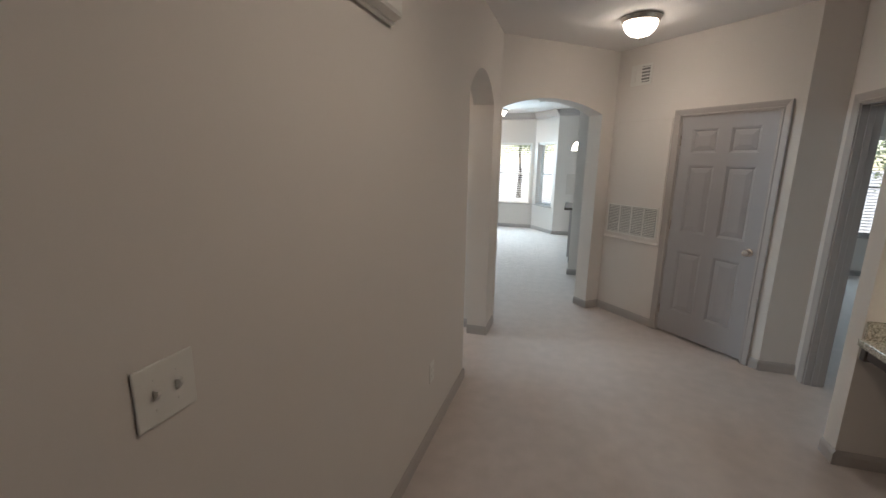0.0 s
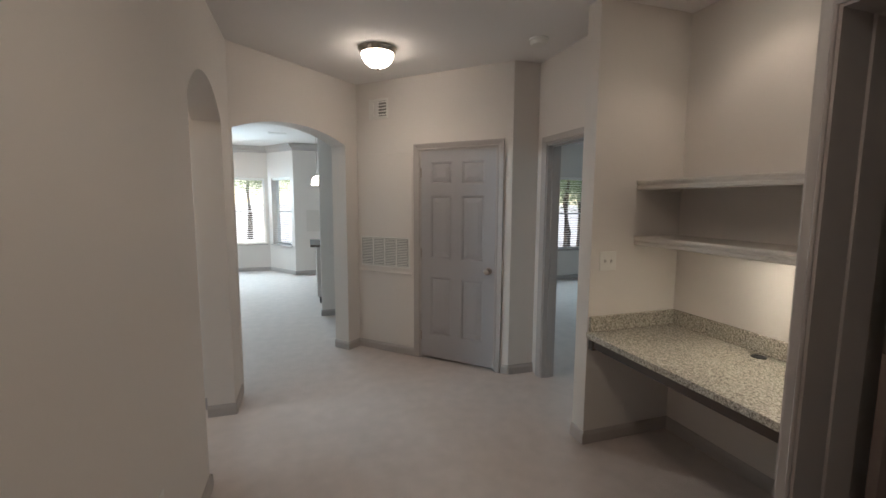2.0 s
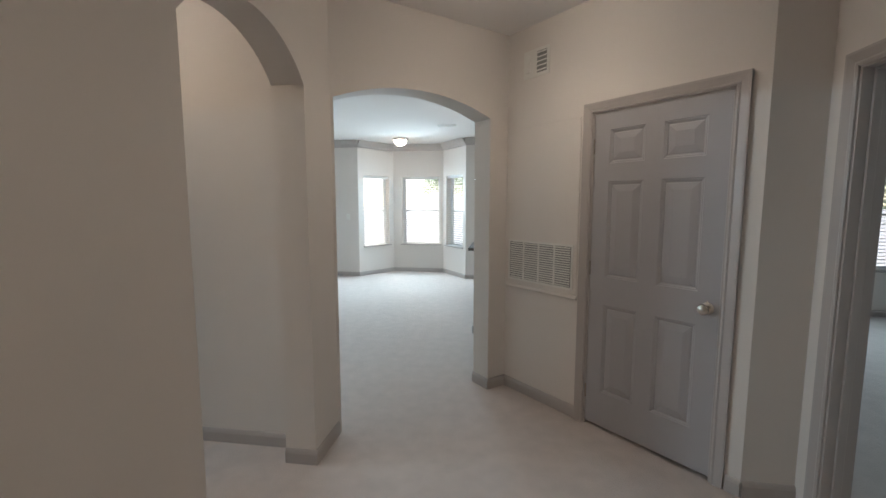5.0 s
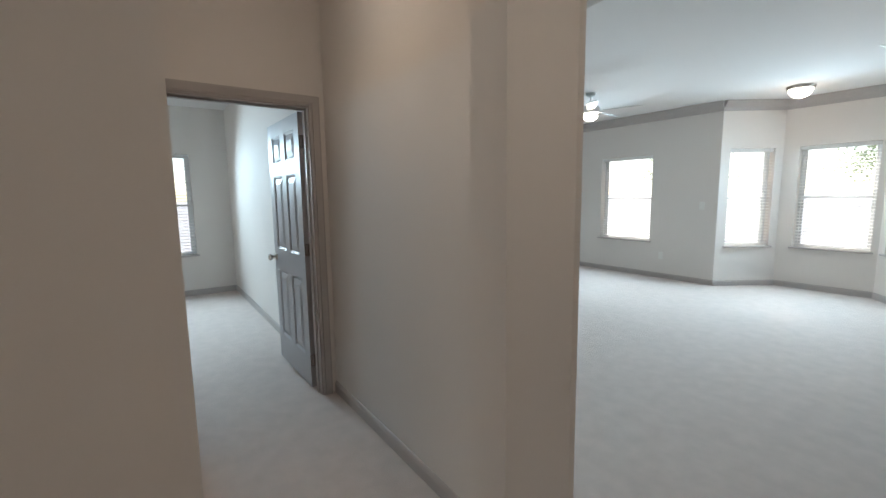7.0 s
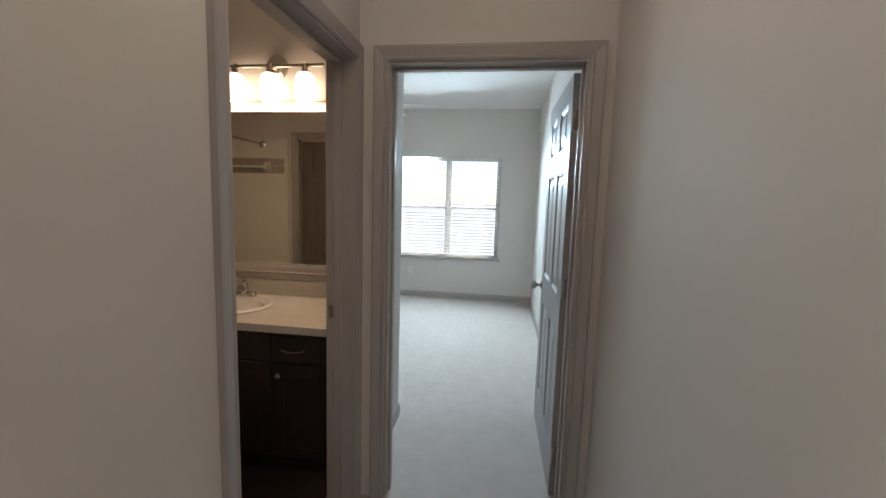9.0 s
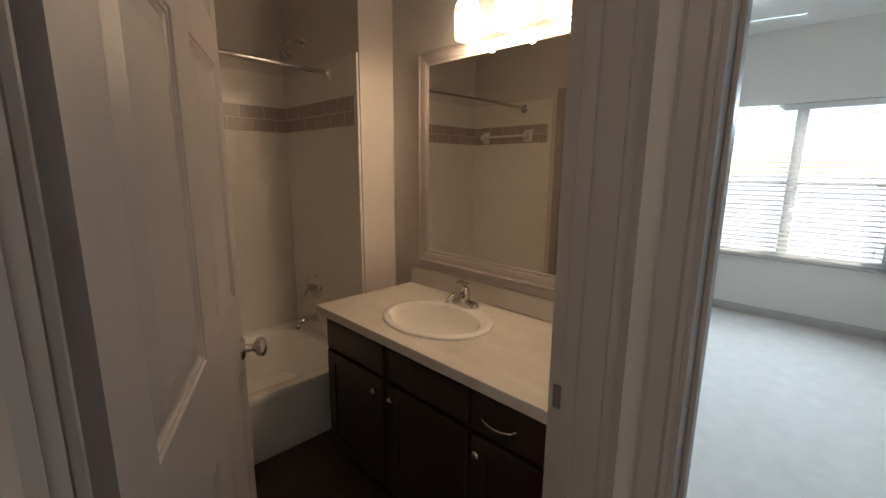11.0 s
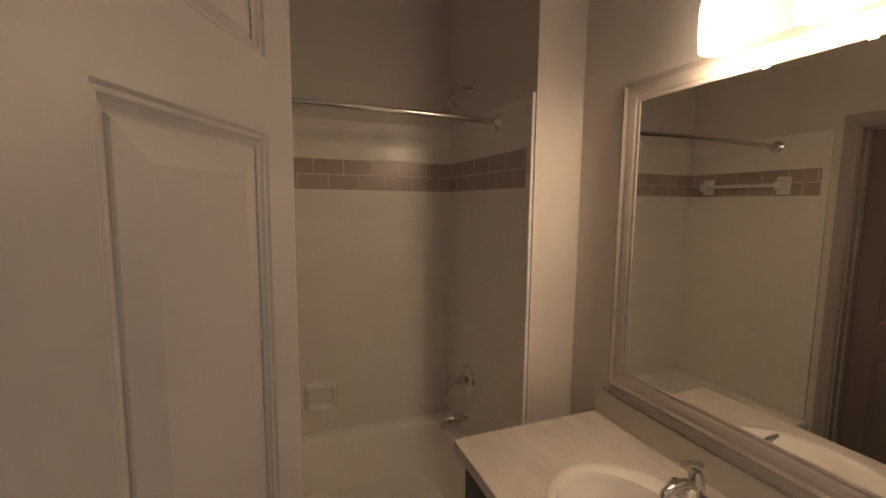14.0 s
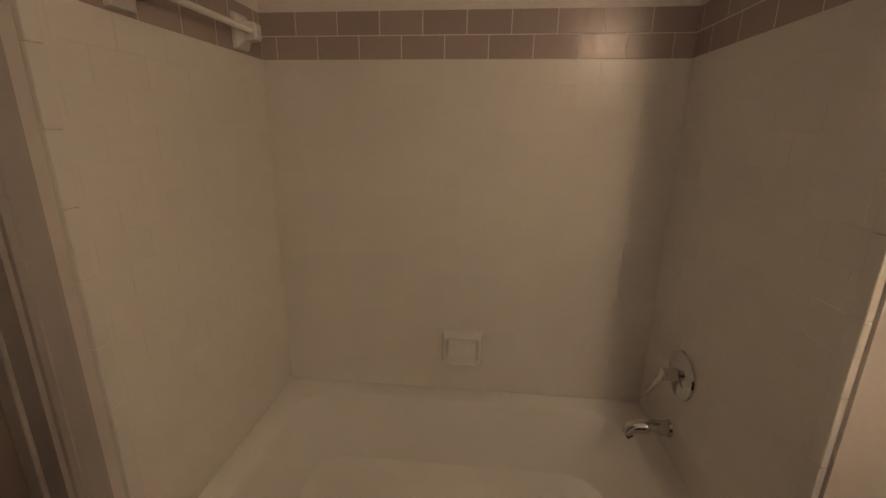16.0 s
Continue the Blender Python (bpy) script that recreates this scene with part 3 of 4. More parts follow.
detector = thing("smoke_detector", pose(2.29, 4.22, CEIL), "white round plastic smoke detector on the ceiling", "smoke detector")
part("base", lathe(bmesh.new(), [(0.072, 0), (0.072, -0.012), (0.066, -0.014), (0.066, 0)], 32), PLASTIC, detector, "", True)
part("cover", lathe(bmesh.new(), [(0.064, -0.014), (0.062, -0.03), (0.052, -0.042), (0.02, -0.046), (0.0, -0.046)], 32), PLASTIC, detector, "", True)

md, _ = along(DIAG_A, DIAG_B)
panel = thing("access_panel", md, "cream painted air handler access panel set in the wall", "access panel")
bm = boxed(0.028, 0.672, -0.008, -0.002, 0.86, 2.035, 0.002)
part("board", bm, PAINT, panel)
bm = profile_run(bmesh.new(), [(-0.002, 0.826), (-0.018, 0.826), (-0.022, 0.838), (-0.012, 0.850), (-0.002, 0.858)], 0.655, 0.022)
part("ledge", bm, PAINT, panel)
grille = thing("return_air_grille", md @ pose(0, -0.008, 0), "white slatted return air grille in the access panel", "air grille")
g0, g1, gz0, gz1 = 0.058, 0.628, 0.905, 1.185
bm = bmesh.new()
for a0, a1, b0, b1 in ((g0 - 0.016, g0, gz0 - 0.016, gz1 + 0.016), (g1, g1 + 0.016, gz0 - 0.016, gz1 + 0.016), (g0, g1, gz0 - 0.016, gz0), (g0, g1, gz1, gz1 + 0.016)):
    box(bm, a0, a1, -0.008, 0.0, b0, b1, 0.002)
part("frame", bm, PLASTIC, grille)
# flat sheet; its grey is the shade between the slats
part("backing", boxed(g0, g1, -0.0025, -0.0005, gz0, gz1), SHADOW_GREY, grille, "grey sheet painted as the shaded duct behind the slats")
cw = (g1 - g0) / 4
for i in range(1, 4):
    part("divider", boxed(g0 + cw * i - 0.007, g0 + cw * i + 0.007, -0.007, -0.001, gz0, gz1), PLASTIC, grille)
sm = bmesh.new()
loft(sm, [[(-cw / 2 + 0.007, y, z) for y, z in ((-0.002, 0.004), (-0.0085, -0.003), (-0.0085, -0.0045), (-0.002, 0.0025))], [(cw / 2 - 0.007, y, z) for y, z in ((-0.002, 0.004), (-0.0085, -0.003), (-0.0085, -0.0045), (-0.002, 0.0025))]])
slat0 = part("slat", sm, PLASTIC, grille)
for c in range(4):
    for r in range(17):
        ob = slat0 if c + r == 0 else new("slat", slat0.data)
        ob.parent = grille
        ob.matrix_local = pose(g0 + cw * (c + 0.5), 0, gz0 + 0.009 + r * 0.0164)

vent = thing("supply_vent", md @ pose(0, 0, 0), "small white wall vent with louvres, high on the wall", "air vent")
part("faceplate", boxed(0.160, 0.395, -0.006, -0.001, 2.375, 2.568, 0.002), PLASTIC, vent)
# solid strip on the faceplate, coloured as the shade behind the louvres
part("opening", boxed(0.285, 0.372, -0.0075, -0.0062, 2.40, 2.545), SHADOW_GREY, vent, "grey strip painted as the shaded opening behind the louvres")
part("damper", boxed(0.180, 0.225, -0.016, -0.006, 2.41, 2.53, 0.004), PLASTIC, vent)
for i in range(5):
    bm = bmesh.new()
    loft(bm, [[(x, y, z) for y, z in ((-0.007, 0.006), (-0.02, -0.006), (-0.02, -0.009), (-0.007, 0.002))] for x in (0.284, 0.373)])
    ob = part("louvre", bm, PLASTIC, vent)
    ob.matrix_local = pose(0, 0, 2.415 + i * 0.03)


def wall_plate(m, label, kind="switch", gangs=2):
    """Plate centred at m's origin, facing -y."""
    w = 0.062 * gangs if gangs > 1 else 0.074
    top = thing("light_switch" if kind == "switch" else "wall_outlet", m, label, "light switch" if kind == "switch" else "outlet", "wall plates")
    part("plate", boxed(-w / 2, w / 2, -0.006, -0.0005, -0.06, 0.06, 0.003, 2), PLASTIC, top)
    for i in range(gangs):
        cx = (i - (gangs - 1) / 2) * 0.046
        if kind == "switch":
            bm = bmesh.new()
            loft(bm, [[(cx - 0.005, -0.006, -0.011), (cx + 0.005, -0.006, -0.011), (cx + 0.005, -0.006, 0.011), (cx - 0.005, -0.006, 0.011)], [(cx - 0.004, -0.018, 0.004), (cx + 0.004, -0.018, 0.004), (cx + 0.004, -0.018, 0.011), (cx - 0.004, -0.018, 0.011)]])
            part("toggle", bm, PLASTIC, top)
            for z in (-0.03, 0.03):
                part("screw", tube(bmesh.new(), (cx, -0.0055, z), (cx, -0.0072, z), 0.003, n=10), PLASTIC, top)
        else:
            for z in (-0.02, 0.02):
                part("socket", boxed(cx - 0.016, cx + 0.016, -0.0085, -0.005, z - 0.013, z + 0.013, 0.004), PLASTIC, top)
    return top


wall_plate(pose(0.10, 1.447, 1.196, 0, 0, 90), "white double toggle light switch on the foyer wall")
wall_plate(pose(2.430, 3.54, 1.192), "white double toggle light switch beside the desk nook")
wall_plate(pose(0.10, 3.03, 0.43, 0, 0, 90), "white duplex outlet low on the foyer wall", "outlet", 1)
wall_plate(pose(-2.02, 10.75, 1.22), "white switch plate on the living room wall", "switch", 1)
wall_plate(pose(-2.62, 10.75, 0.38), "white duplex outlet low on the living room wall", "outlet", 1)
wall_plate(pose(-6.15, 2.98, 0.40, 0, 0, 90), "white duplex outlet under the bedroom window", "outlet", 1)

chime = thing("door_chime", pose(0.10, 2.343, 2.106, 0, 0, 90), "white plastic door chime box on the foyer wall", "door chime")
part("back", boxed(-0.150, 0.150, -0.022, -0.001, 0.004, 0.20, 0.004), PLASTIC, chime)
bm = bmesh.new()
loft(bm, [[(-0.135, -0.022, 0.014), (0.135, -0.022, 0.014), (0.135, -0.022, 0.192), (-0.135, -0.022, 0.192)], [(-0.128, -0.055, 0.024), (0.128, -0.055, 0.024), (0.128, -0.055, 0.182), (-0.128, -0.055, 0.182)], [(-0.118, -0.062, 0.034), (0.118, -0.062, 0.034), (0.118, -0.062, 0.172), (-0.118, -0.062, 0.172)]])
part("cover", bm, PLASTIC, chime)

# ---- desk nook ----
NY0, NY1, NX0, NX1 = 2.385, 3.54, 2.29, 2.985
desk = thing("built_in_desk", pose(0, 0, 0), "built-in granite desk with low splash and dark steel rail", "desk")
bm = boxed(NX0, NX1 - 0.002, NY0 + 0.002, NY1 - 0.002, 0.708, 0.746, 0.004, 2)
part("top", bm, GRANITE, desk)
part("backsplash", boxed(NX1 - 0.022, NX1 - 0.002, NY0 + 0.002, NY1 - 0.024, 0.747, 0.846, 0.003), GRANITE, desk)
part("side_splash", boxed(NX0 + 0.02, NX1 - 0.002, NY1 - 0.023, NY1 - 0.002, 0.747, 0.846, 0.003), GRANITE, desk)
bm = boxed(NX0 + 0.03, NX0 + 0.036, NY0 + 0.004, NY1 - 0.004, 0.650, 0.706)
box(bm, NX0 + 0.036, NX0 + 0.085, NY0 + 0.004, NY1 - 0.004, 0.700, 0.706)
part("front_rail", bm, BRONZE, desk, "dark steel angle under the front edge")
part("bracket", boxed(NX0 + 0.02, NX0 + 0.055, NY1 - 0.045, NY1 - 0.004, 0.635, 0.70, 0.003), BRONZE, desk, "dark steel end bracket")
grom = thing("cable_grommet", pose(2.90, 2.90, 0.746), "round black plastic cable grommet in the granite", "cable grommet")
part("ring", lathe(bmesh.new(), [(0.022, 0.001), (0.024, 0.004), (0.034, 0.004), (0.036, 0.001)], 28), RUBBER, grom, "", True)
part("cap", lathe(bmesh.new(), [(0.022, 0.0006), (0.020, 0.0022), (0.0, 0.0022)], 28), RUBBER, grom)


def shelf(z1):
    top = thing("wall_shelf", pose(0, 0, z1), "cream painted fixed shelf with a moulded front edge", "shelf", "desk nook shelves")
    part("board", boxed(2.645, NX1 - 0.002, NY0 + 0.002, NY1 - 0.002, -0.022, 0.0, 0.002), SHELF, top)
    sec = [(0.0, 0.002), (-0.020, 0.002), (-0.026, -0.004), (-0.026, -0.014), (-0.018, -0.020), (-0.015, -0.030), (-0.020, -0.036), (-0.020, -0.050), (-0.012, -0.056), (0.0, -0.056)]
    bm = bmesh.new()
    loft(bm, [[(2.645 + y, yy, z) for y, z in sec] for yy in (NY0 + 0.002, NY1 - 0.002)])
    part("front_moulding", bm, SHELF, top)
    part("cleat", boxed(2.67, NX1 - 0.002, NY1 - 0.02, NY1 - 0.002, -0.06, -0.023, 0.002), SHELF, top)
    return top


shelf(1.692)
shelf(1.346)
under = thing("under_shelf_light", pose(0, 0, 1.322), "slim lit strip light under the lower shelf", "strip light")
part("housing", boxed(2.70, 2.745, 2.45, 2.98, -0.018, 0.0, 0.003), PLASTIC, under)
part("diffuser", boxed(2.703, 2.742, 2.455, 2.975, -0.026, -0.0185, 0.003), TUBE, under, "glowing diffuser")
down = thing("recessed_light", pose(2.62, 2.95, CEIL), "small recessed ceiling downlight over the desk", "recessed light")
part("trim_ring", lathe(bmesh.new(), [(0.05, -0.001), (0.055, -0.007), (0.078, -0.004), (0.08, -0.001)], 30), PLASTIC, down, "", True)
part("lens", lathe(bmesh.new(), [(0.05, -0.002), (0.03, -0.004), (0.0, -0.004)], 30), TUBE, down, "glowing lens")

# ---- living room ----
def ceiling_fan(x, y, spin, label, light=True):
    top = thing("ceiling_fan", pose(x, y, CEIL, 0, 0, spin), label, "ceiling fan", "ceiling fans")
    part("canopy", lathe(bmesh.new(), [(0.065, 0), (0.06, -0.03), (0.025, -0.05), (0.0, -0.05)], 28), FAN, top, "", True)
    part("downrod", tube(bmesh.new(), (0, 0, -0.04), (0, 0, -0.16), 0.012), FAN, top)
    part("motor", lathe(bmesh.new(), [(0.03, -0.15), (0.10, -0.165), (0.115, -0.2), (0.11, -0.25), (0.06, -0.275), (0.0, -0.275)], 30), FAN, top, "", True)
    for i in range(5):
        bm = bmesh.new()
        outline = [(0.17, -0.05), (0.60, -0.068), (0.645, -0.05), (0.655, 0.0), (0.645, 0.05), (0.60, 0.068), (0.17, 0.05)]
        loft(bm, [[(u, v, 0.0) for u, v in outline], [(u, v, 0.008) for u, v in outline]])
        b = part("blade", bm, FAN, top)
        b.matrix_local = pose(0, 0, -0.232, 0, 0, 72 * i) @ pose(0, 0, 0, 11, 0, 0)
        arm = part("blade_iron", boxed(0.09, 0.22, -0.018, 0.018, -0.004, 0.0), NICKEL, b, "metal blade bracket")
    if light:
        part("light_bowl", lathe(bmesh.new(), [(0.085, -0.276), (0.09, -0.3), (0.07, -0.335), (0.03, -0.352), (0.0, -0.355)], 28), BOWL, top, "lit frosted glass bowl", True)
    return top


ceiling_fan(-2.55, 8.65, 20, "white five-blade ceiling fan with a lit bowl")
ceiling_fan(-4.75, 2.95, 32, "white five-blade bedroom ceiling fan", True)
cv = thing("ceiling_vent", pose(0.19, 9.44, CEIL), "white rectangular ceiling air vent", "air vent")
part("frame", boxed(-0.16, 0.16, -0.09, 0.09, -0.006, -0.001, 0.002), PLASTIC, cv)
for i in range(6):
    ob = part("slat", boxed(-0.14, 0.14, -0.008, 0.008, -0.011, -0.006), PLASTIC, cv)
    ob.matrix_local = pose(0, -0.065 + 0.026 * i, 0)
bar = thing("kitchen_peninsula", pose(0, 0, 0), "grey kitchen peninsula cabinet with an overhanging dark counter", "peninsula")
part("body", boxed(0.76, 1.32, 8.02, 8.90, 0.09, 0.865, 0.003), TRIM, bar)
part("plinth", boxed(0.79, 1.30, 8.00, 8.86, 0.0, 0.088), ESPRESSO, bar)
part("counter", boxed(0.67, 1.36, 7.96, 8.93, 0.867, 0.905, 0.005, 2), BRONZE, bar, "dark stone counter")
splash = thing("kitchen_backsplash", pose(0, 0, 0), "pale beige tiled backsplash panel on the kitchen wall", "backsplash")
part("panel", boxed(0.62, 1.40, 10.735, 10.748, 0.92, 1.37, 0.003), SHELF, splash)
pend = thing("pendant_lamp", pose(0.80, 8.35, CEIL), "small pendant lamp with a lit white glass shade", "pendant lamp")
part("canopy", lathe(bmesh.new(), [(0.06, 0), (0.055, -0.02), (0.0, -0.025)], 24), NICKEL, pend, "", True)
part("rod", tube(bmesh.new(), (0, 0, -0.02), (0, 0, -0.80), 0.005, n=10), NICKEL, pend)
part("shade", lathe(bmesh.new(), [(0.02, -0.79), (0.05, -0.81), (0.075, -0.86), (0.085, -0.93), (0.08, -0.93), (0.07, -0.86), (0.0, -0.815)], 28), BOWL, pend, "lit white glass shade", True)
upper = thing("kitchen_cabinet", pose(0, 0, 0), "pale wall cabinet seen past the breakfast bar", "cabinet")
part("body", boxed(1.2, 2.59, 10.40, 10.748, 1.40, 2.2, 0.004), TRIM, upper)
for i in range(3):
    part("cabinet_door", boxed(1.21 + 0.465 * i, 1.66 + 0.465 * i, 10.38, 10.398, 1.41, 2.19, 0.004), TRIM, upper)

# ---- bathroom ----
VX, VB = -1.915, -2.498
vanity = thing("vanity_cabinet", pose(0, 0, 0), "dark espresso wood vanity with shaker doors and a drawer", "vanity cabinet")
bm = boxed(VX - 0.02, VX, 2.30, 3.563, 0.10, 0.772)
box(bm, VB, VX - 0.02, 2.30, 2.318, 0.10, 0.772)
box(bm, VB, VX - 0.02, 3.545, 3.563, 0.10, 0.772)
box(bm, VB, VX - 0.02, 2.318, 3.545, 0.10, 0.118)
box(bm, VB, VX - 0.06, 2.31, 3.56, 0.0, 0.10)
part("body", bm, ESPRESSO, vanity)


def shaker(name, y0, y1, z0, z1, rail=0.055):
    rings = []
    for x, k in ((0.002, 0.0), (0.0185, 0.0), (0.020, 0.0015), (0.020, rail - 0.0015), (0.0185, rail), (0.012, rail)):
        rings.append([(VX + x, y0 + k, z0 + k), (VX + x, y1 - k, z0 + k), (VX + x, y1 - k, z1 - k), (VX + x, y0 + k, z1 - k)])
    return part(name, loft(bmesh.new(), rings), ESPRESSO, vanity)


def cabinet_knob(parent, y, z):
    mm = pose(VX + 0.020, y, z, 0, 90, 0)
    return part("knob", lathe(bmesh.new(), [(0.006, 0), (0.005, 0.012), (0.013, 0.018), (0.015, 0.024), (0.011, 0.029), (0.0, 0.030)], 20, mm), NICKEL, parent, "satin nickel knob", True)


part("false_front", boxed(VX + 0.002, VX + 0.018, 2.325, 2.755, 0.625, 0.760, 0.002), ESPRESSO, vanity)
part("false_front", boxed(VX + 0.002, VX + 0.018, 2.795, 3.215, 0.625, 0.760, 0.002), ESPRESSO, vanity)
drawer = part("drawer", boxed(VX + 0.002, VX + 0.018, 3.235, 3.553, 0.625, 0.760, 0.002), ESPRESSO, vanity)
pull = pipe(bmesh.new(), [(VX + 0.018, 3.285, 0.69), (VX + 0.036, 3.292, 0.688), (VX + 0.044, 3.32, 0.684), (VX + 0.046, 3.345, 0.683), (VX + 0.044, 3.37, 0.684), (VX + 0.036, 3.398, 0.688), (VX + 0.018, 3.405, 0.69)], 0.0045, 10)
part("pull", pull, NICKEL, drawer, "arched satin nickel pull", True)
for nm, y0, y1, ky in (("cabinet_door", 2.325, 2.755, 2.722), ("cabinet_door", 2.795, 3.215, 2.828), ("cabinet_door", 3.235, 3.553, 3.27)):
    cabinet_knob(shaker(nm, y0, y1, 0.115, 0.605), ky, 0.555)

top = thing("countertop", pose(0, 0, 0), "beige stone-look laminate vanity top with a low splash", "countertop")
SX, SY = -2.165, 2.79
bm = bmesh.new()
N = 40
ring = [(SX + 0.185 * math.cos(2 * math.pi * i / N), SY + 0.232 * math.sin(2 * math.pi * i / N)) for i in range(N)]
for z in (0.812, 0.774):
    iv = [bm.verts.new((x, y, z)) for x, y in ring]
    ov = []
    for i in range(N):
        a = 2 * math.pi * i / N
        c, s = math.cos(a), math.sin(a)
        k = min(((-1.885 - SX) / c) if c > 1e-6 else ((VB - SX) / c) if c < -1e-6 else 1e9, ((3.562 - SY) / s) if s > 1e-6 else ((2.262 - SY) / s) if s < -1e-6 else 1e9)
        ov.append(bm.verts.new((SX + k * c, SY + k * s, z)))
    for i in range(N):
        j = (i + 1) % N
        bm.faces.new((iv[i], iv[j], ov[j], ov[i]))
    corner = [((-1.885, 3.562), 0), ((VB, 3.562), 1), ((VB, 2.262), 2), ((-1.885, 2.262), 3)]
    for (cx, cy), q in corner:
        best = None
        for i in range(N):
            p, r = ov[i].co, ov[(i + 1) % N].co
            same_x, same_y = abs(p.x - r.x) < 1e-5, abs(p.y - r.y) < 1e-5
            if not same_x and not same_y and (p.x - SX) * (cx - SX) > 0 and (p.y - SY) * (cy - SY) > 0:
                best = i
        if best is not None:
            bm.faces.new((ov[best], ov[(best + 1) % N], bm.verts.new((cx, cy, z))))
slab = part("slab", bm, LAMINATE, top)
edge_bm = bmesh.new()
box(edge_bm, -1.889, -1.881, 2.262, 3.562, 0.772, 0.8135, 0.0035, 2)
box(edge_bm, VB, -1.885, 2.2575, 2.2655, 0.772, 0.8135, 0.0035, 2)
part("front_edge", edge_bm, LAMINATE, top, "rounded laminate edge")
part("backsplash", boxed(VB, VB + 0.02, 2.262, 3.562, 0.8125, 0.912, 0.004, 2), LAMINATE, top)

sink = thing("sink", pose(SX, SY, 0.812), "oval white drop-in porcelain sink with a rounded rim", "sink")
rings = []
for k, z in ((1.10, 0.0005), (1.10, 0.009), (1.07, 0.014), (0.98, 0.014), (0.94, 0.008), (0.90, -0.01), (0.83, -0.06), (0.70, -0.105), (0.45, -0.135), (0.12, -0.142)):
    rx, ry = 0.192 * k, 0.24 * k
    sh = 0.018 if k < 0.95 else 0.0
    rings.append([(rx * math.cos(2 * math.pi * i / 48) * (0.92 if k < 0.95 else 1) + sh, ry * math.sin(2 * math.pi * i / 48), z) for i in range(48)])
part("basin", loft(bmesh.new(), rings, False, True), PORCELAIN, sink, "", True)
part("drain", lathe(bmesh.new(), [(0.026, -0.1405), (0.024, -0.137), (0.016, -0.138), (0.0, -0.139)], 24, pose(0.018, 0, 0)), CHROME, sink, "chrome drain", True)

fau = thing("sink_faucet", pose(-2.362, SY - 0.01, 0.8265), "chrome single-lever centreset bathroom faucet", "faucet")
part("base", loft(bmesh.new(), [rounded(0, 0, 0.026 * k, 0.078 * k, 0.024 * k, z) for k, z in ((1, 0), (1, 0.008), (0.86, 0.018), (0.6, 0.026))]), CHROME, fau, "", True)
part("body", lathe(bmesh.new(), [(0.024, 0.015), (0.022, 0.05), (0.020, 0.075), (0.012, 0.088), (0.0, 0.09)], 24), CHROME, fau, "", True)
part("spout", pipe(bmesh.new(), [(0.005, 0, 0.045), (0.045, 0, 0.062), (0.085, 0, 0.062), (0.112, 0, 0.05), (0.118, 0, 0.036)], [0.016, 0.0145, 0.013, 0.012, 0.011]), CHROME, fau, "", True)
part("lever", pipe(bmesh.new(), [(0.0, 0, 0.085), (-0.004, 0, 0.10), (0.03, 0, 0.116), (0.07, 0, 0.122)], [0.014, 0.013, 0.009, 0.006]), CHROME, fau, "", True)
for sg in (1, -1):
    part("cap", lathe(bmesh.new(), [(0.02, 0.0), (0.019, 0.014), (0.012, 0.022), (0.0, 0.023)], 20, pose(0, 0.056 * sg, 0.004)), CHROME, fau, "", True)

mir = thing("wall_mirror", pose(-2.50, 0, 0), "large wall mirror in a painted moulded frame", "mirror")
MY0, MY1, MZ0, MZ1 = 2.325, 3.50, 0.950, 2.028
part("bottom_board", boxed(0.002, 0.020, MY0, MY1, 0.914, MZ0 - 0.001, 0.003), TRIM, mir)
part("glass", boxed(0.002, 0.010, MY0 + 0.055, MY1 - 0.055, MZ0 + 0.055, MZ1 - 0.055), MIRROR, mir, "clear mirror glass")
sec = [(0.0, 0.002), (0.0, 0.022), (0.010, 0.027), (0.020, 0.021), (0.034, 0.020), (0.050, 0.017), (0.058, 0.012), (0.063, 0.014), (0.068, 0.013), (0.070, 0.011), (0.070, 0.002)]
cs = [(MY0, MZ0, 1, 1), (MY1, MZ0, -1, 1), (MY1, MZ1, -1, -1), (MY0, MZ1, 1, -1)]
rings = [[(v, cy + dy * u, cz + dz * u) for u, v in sec] for cy, cz, dy, dz in cs]
for i in range(4):
    part("frame_rail", loft(bmesh.new(), [rings[i], rings[(i + 1) % 4]]), TRIM, mir)

vl = thing("vanity_light", pose(-2.50, 2.945, 2.21), "three-shade vanity light, nickel bar, lit frosted glass shades", "vanity light")
part("backplate", lathe(bmesh.new(), [(0.07, 0.0), (0.07, 0.012), (0.055, 0.024), (0.0, 0.026)], 30, pose(0.001, 0, 0.012, 0, 90, 0)), NICKEL, vl, "", True)
part("stem", tube(bmesh.new(), (0.02, 0, 0.0), (0.072, 0, 0.0), 0.011), NICKEL, vl)
part("bar", boxed(0.066, 0.084, -0.33, 0.33, -0.010, 0.010, 0.003), NICKEL, vl)
for oy in (-0.22, 0.0, 0.22):
    sh = part("shade", lathe(bmesh.new(), [(0.02, -0.045), (0.038, -0.052), (0.050, -0.07), (0.055, -0.10), (0.055, -0.15), (0.051, -0.205), (0.048, -0.205), (0.051, -0.15), (0.051, -0.10), (0.0, -0.06)], 30, pose(0.095, oy, 0)), SHADE, vl, "lit frosted glass shade", True)
    part("socket_cup", lathe(bmesh.new(), [(0.0, 0.0), (0.017, -0.004), (0.019, -0.045), (0.024, -0.052), (0.0, -0.054)], 20, pose(0.095, oy, 0)), NICKEL, sh, "nickel socket cup", True)
    part("arm", pipe(bmesh.new(), [(0.074, oy, 0.008), (0.083, oy, 0.012), (0.092, oy, 0.006), (0.095, oy, -0.004)], 0.008), NICKEL, vl, "", True)

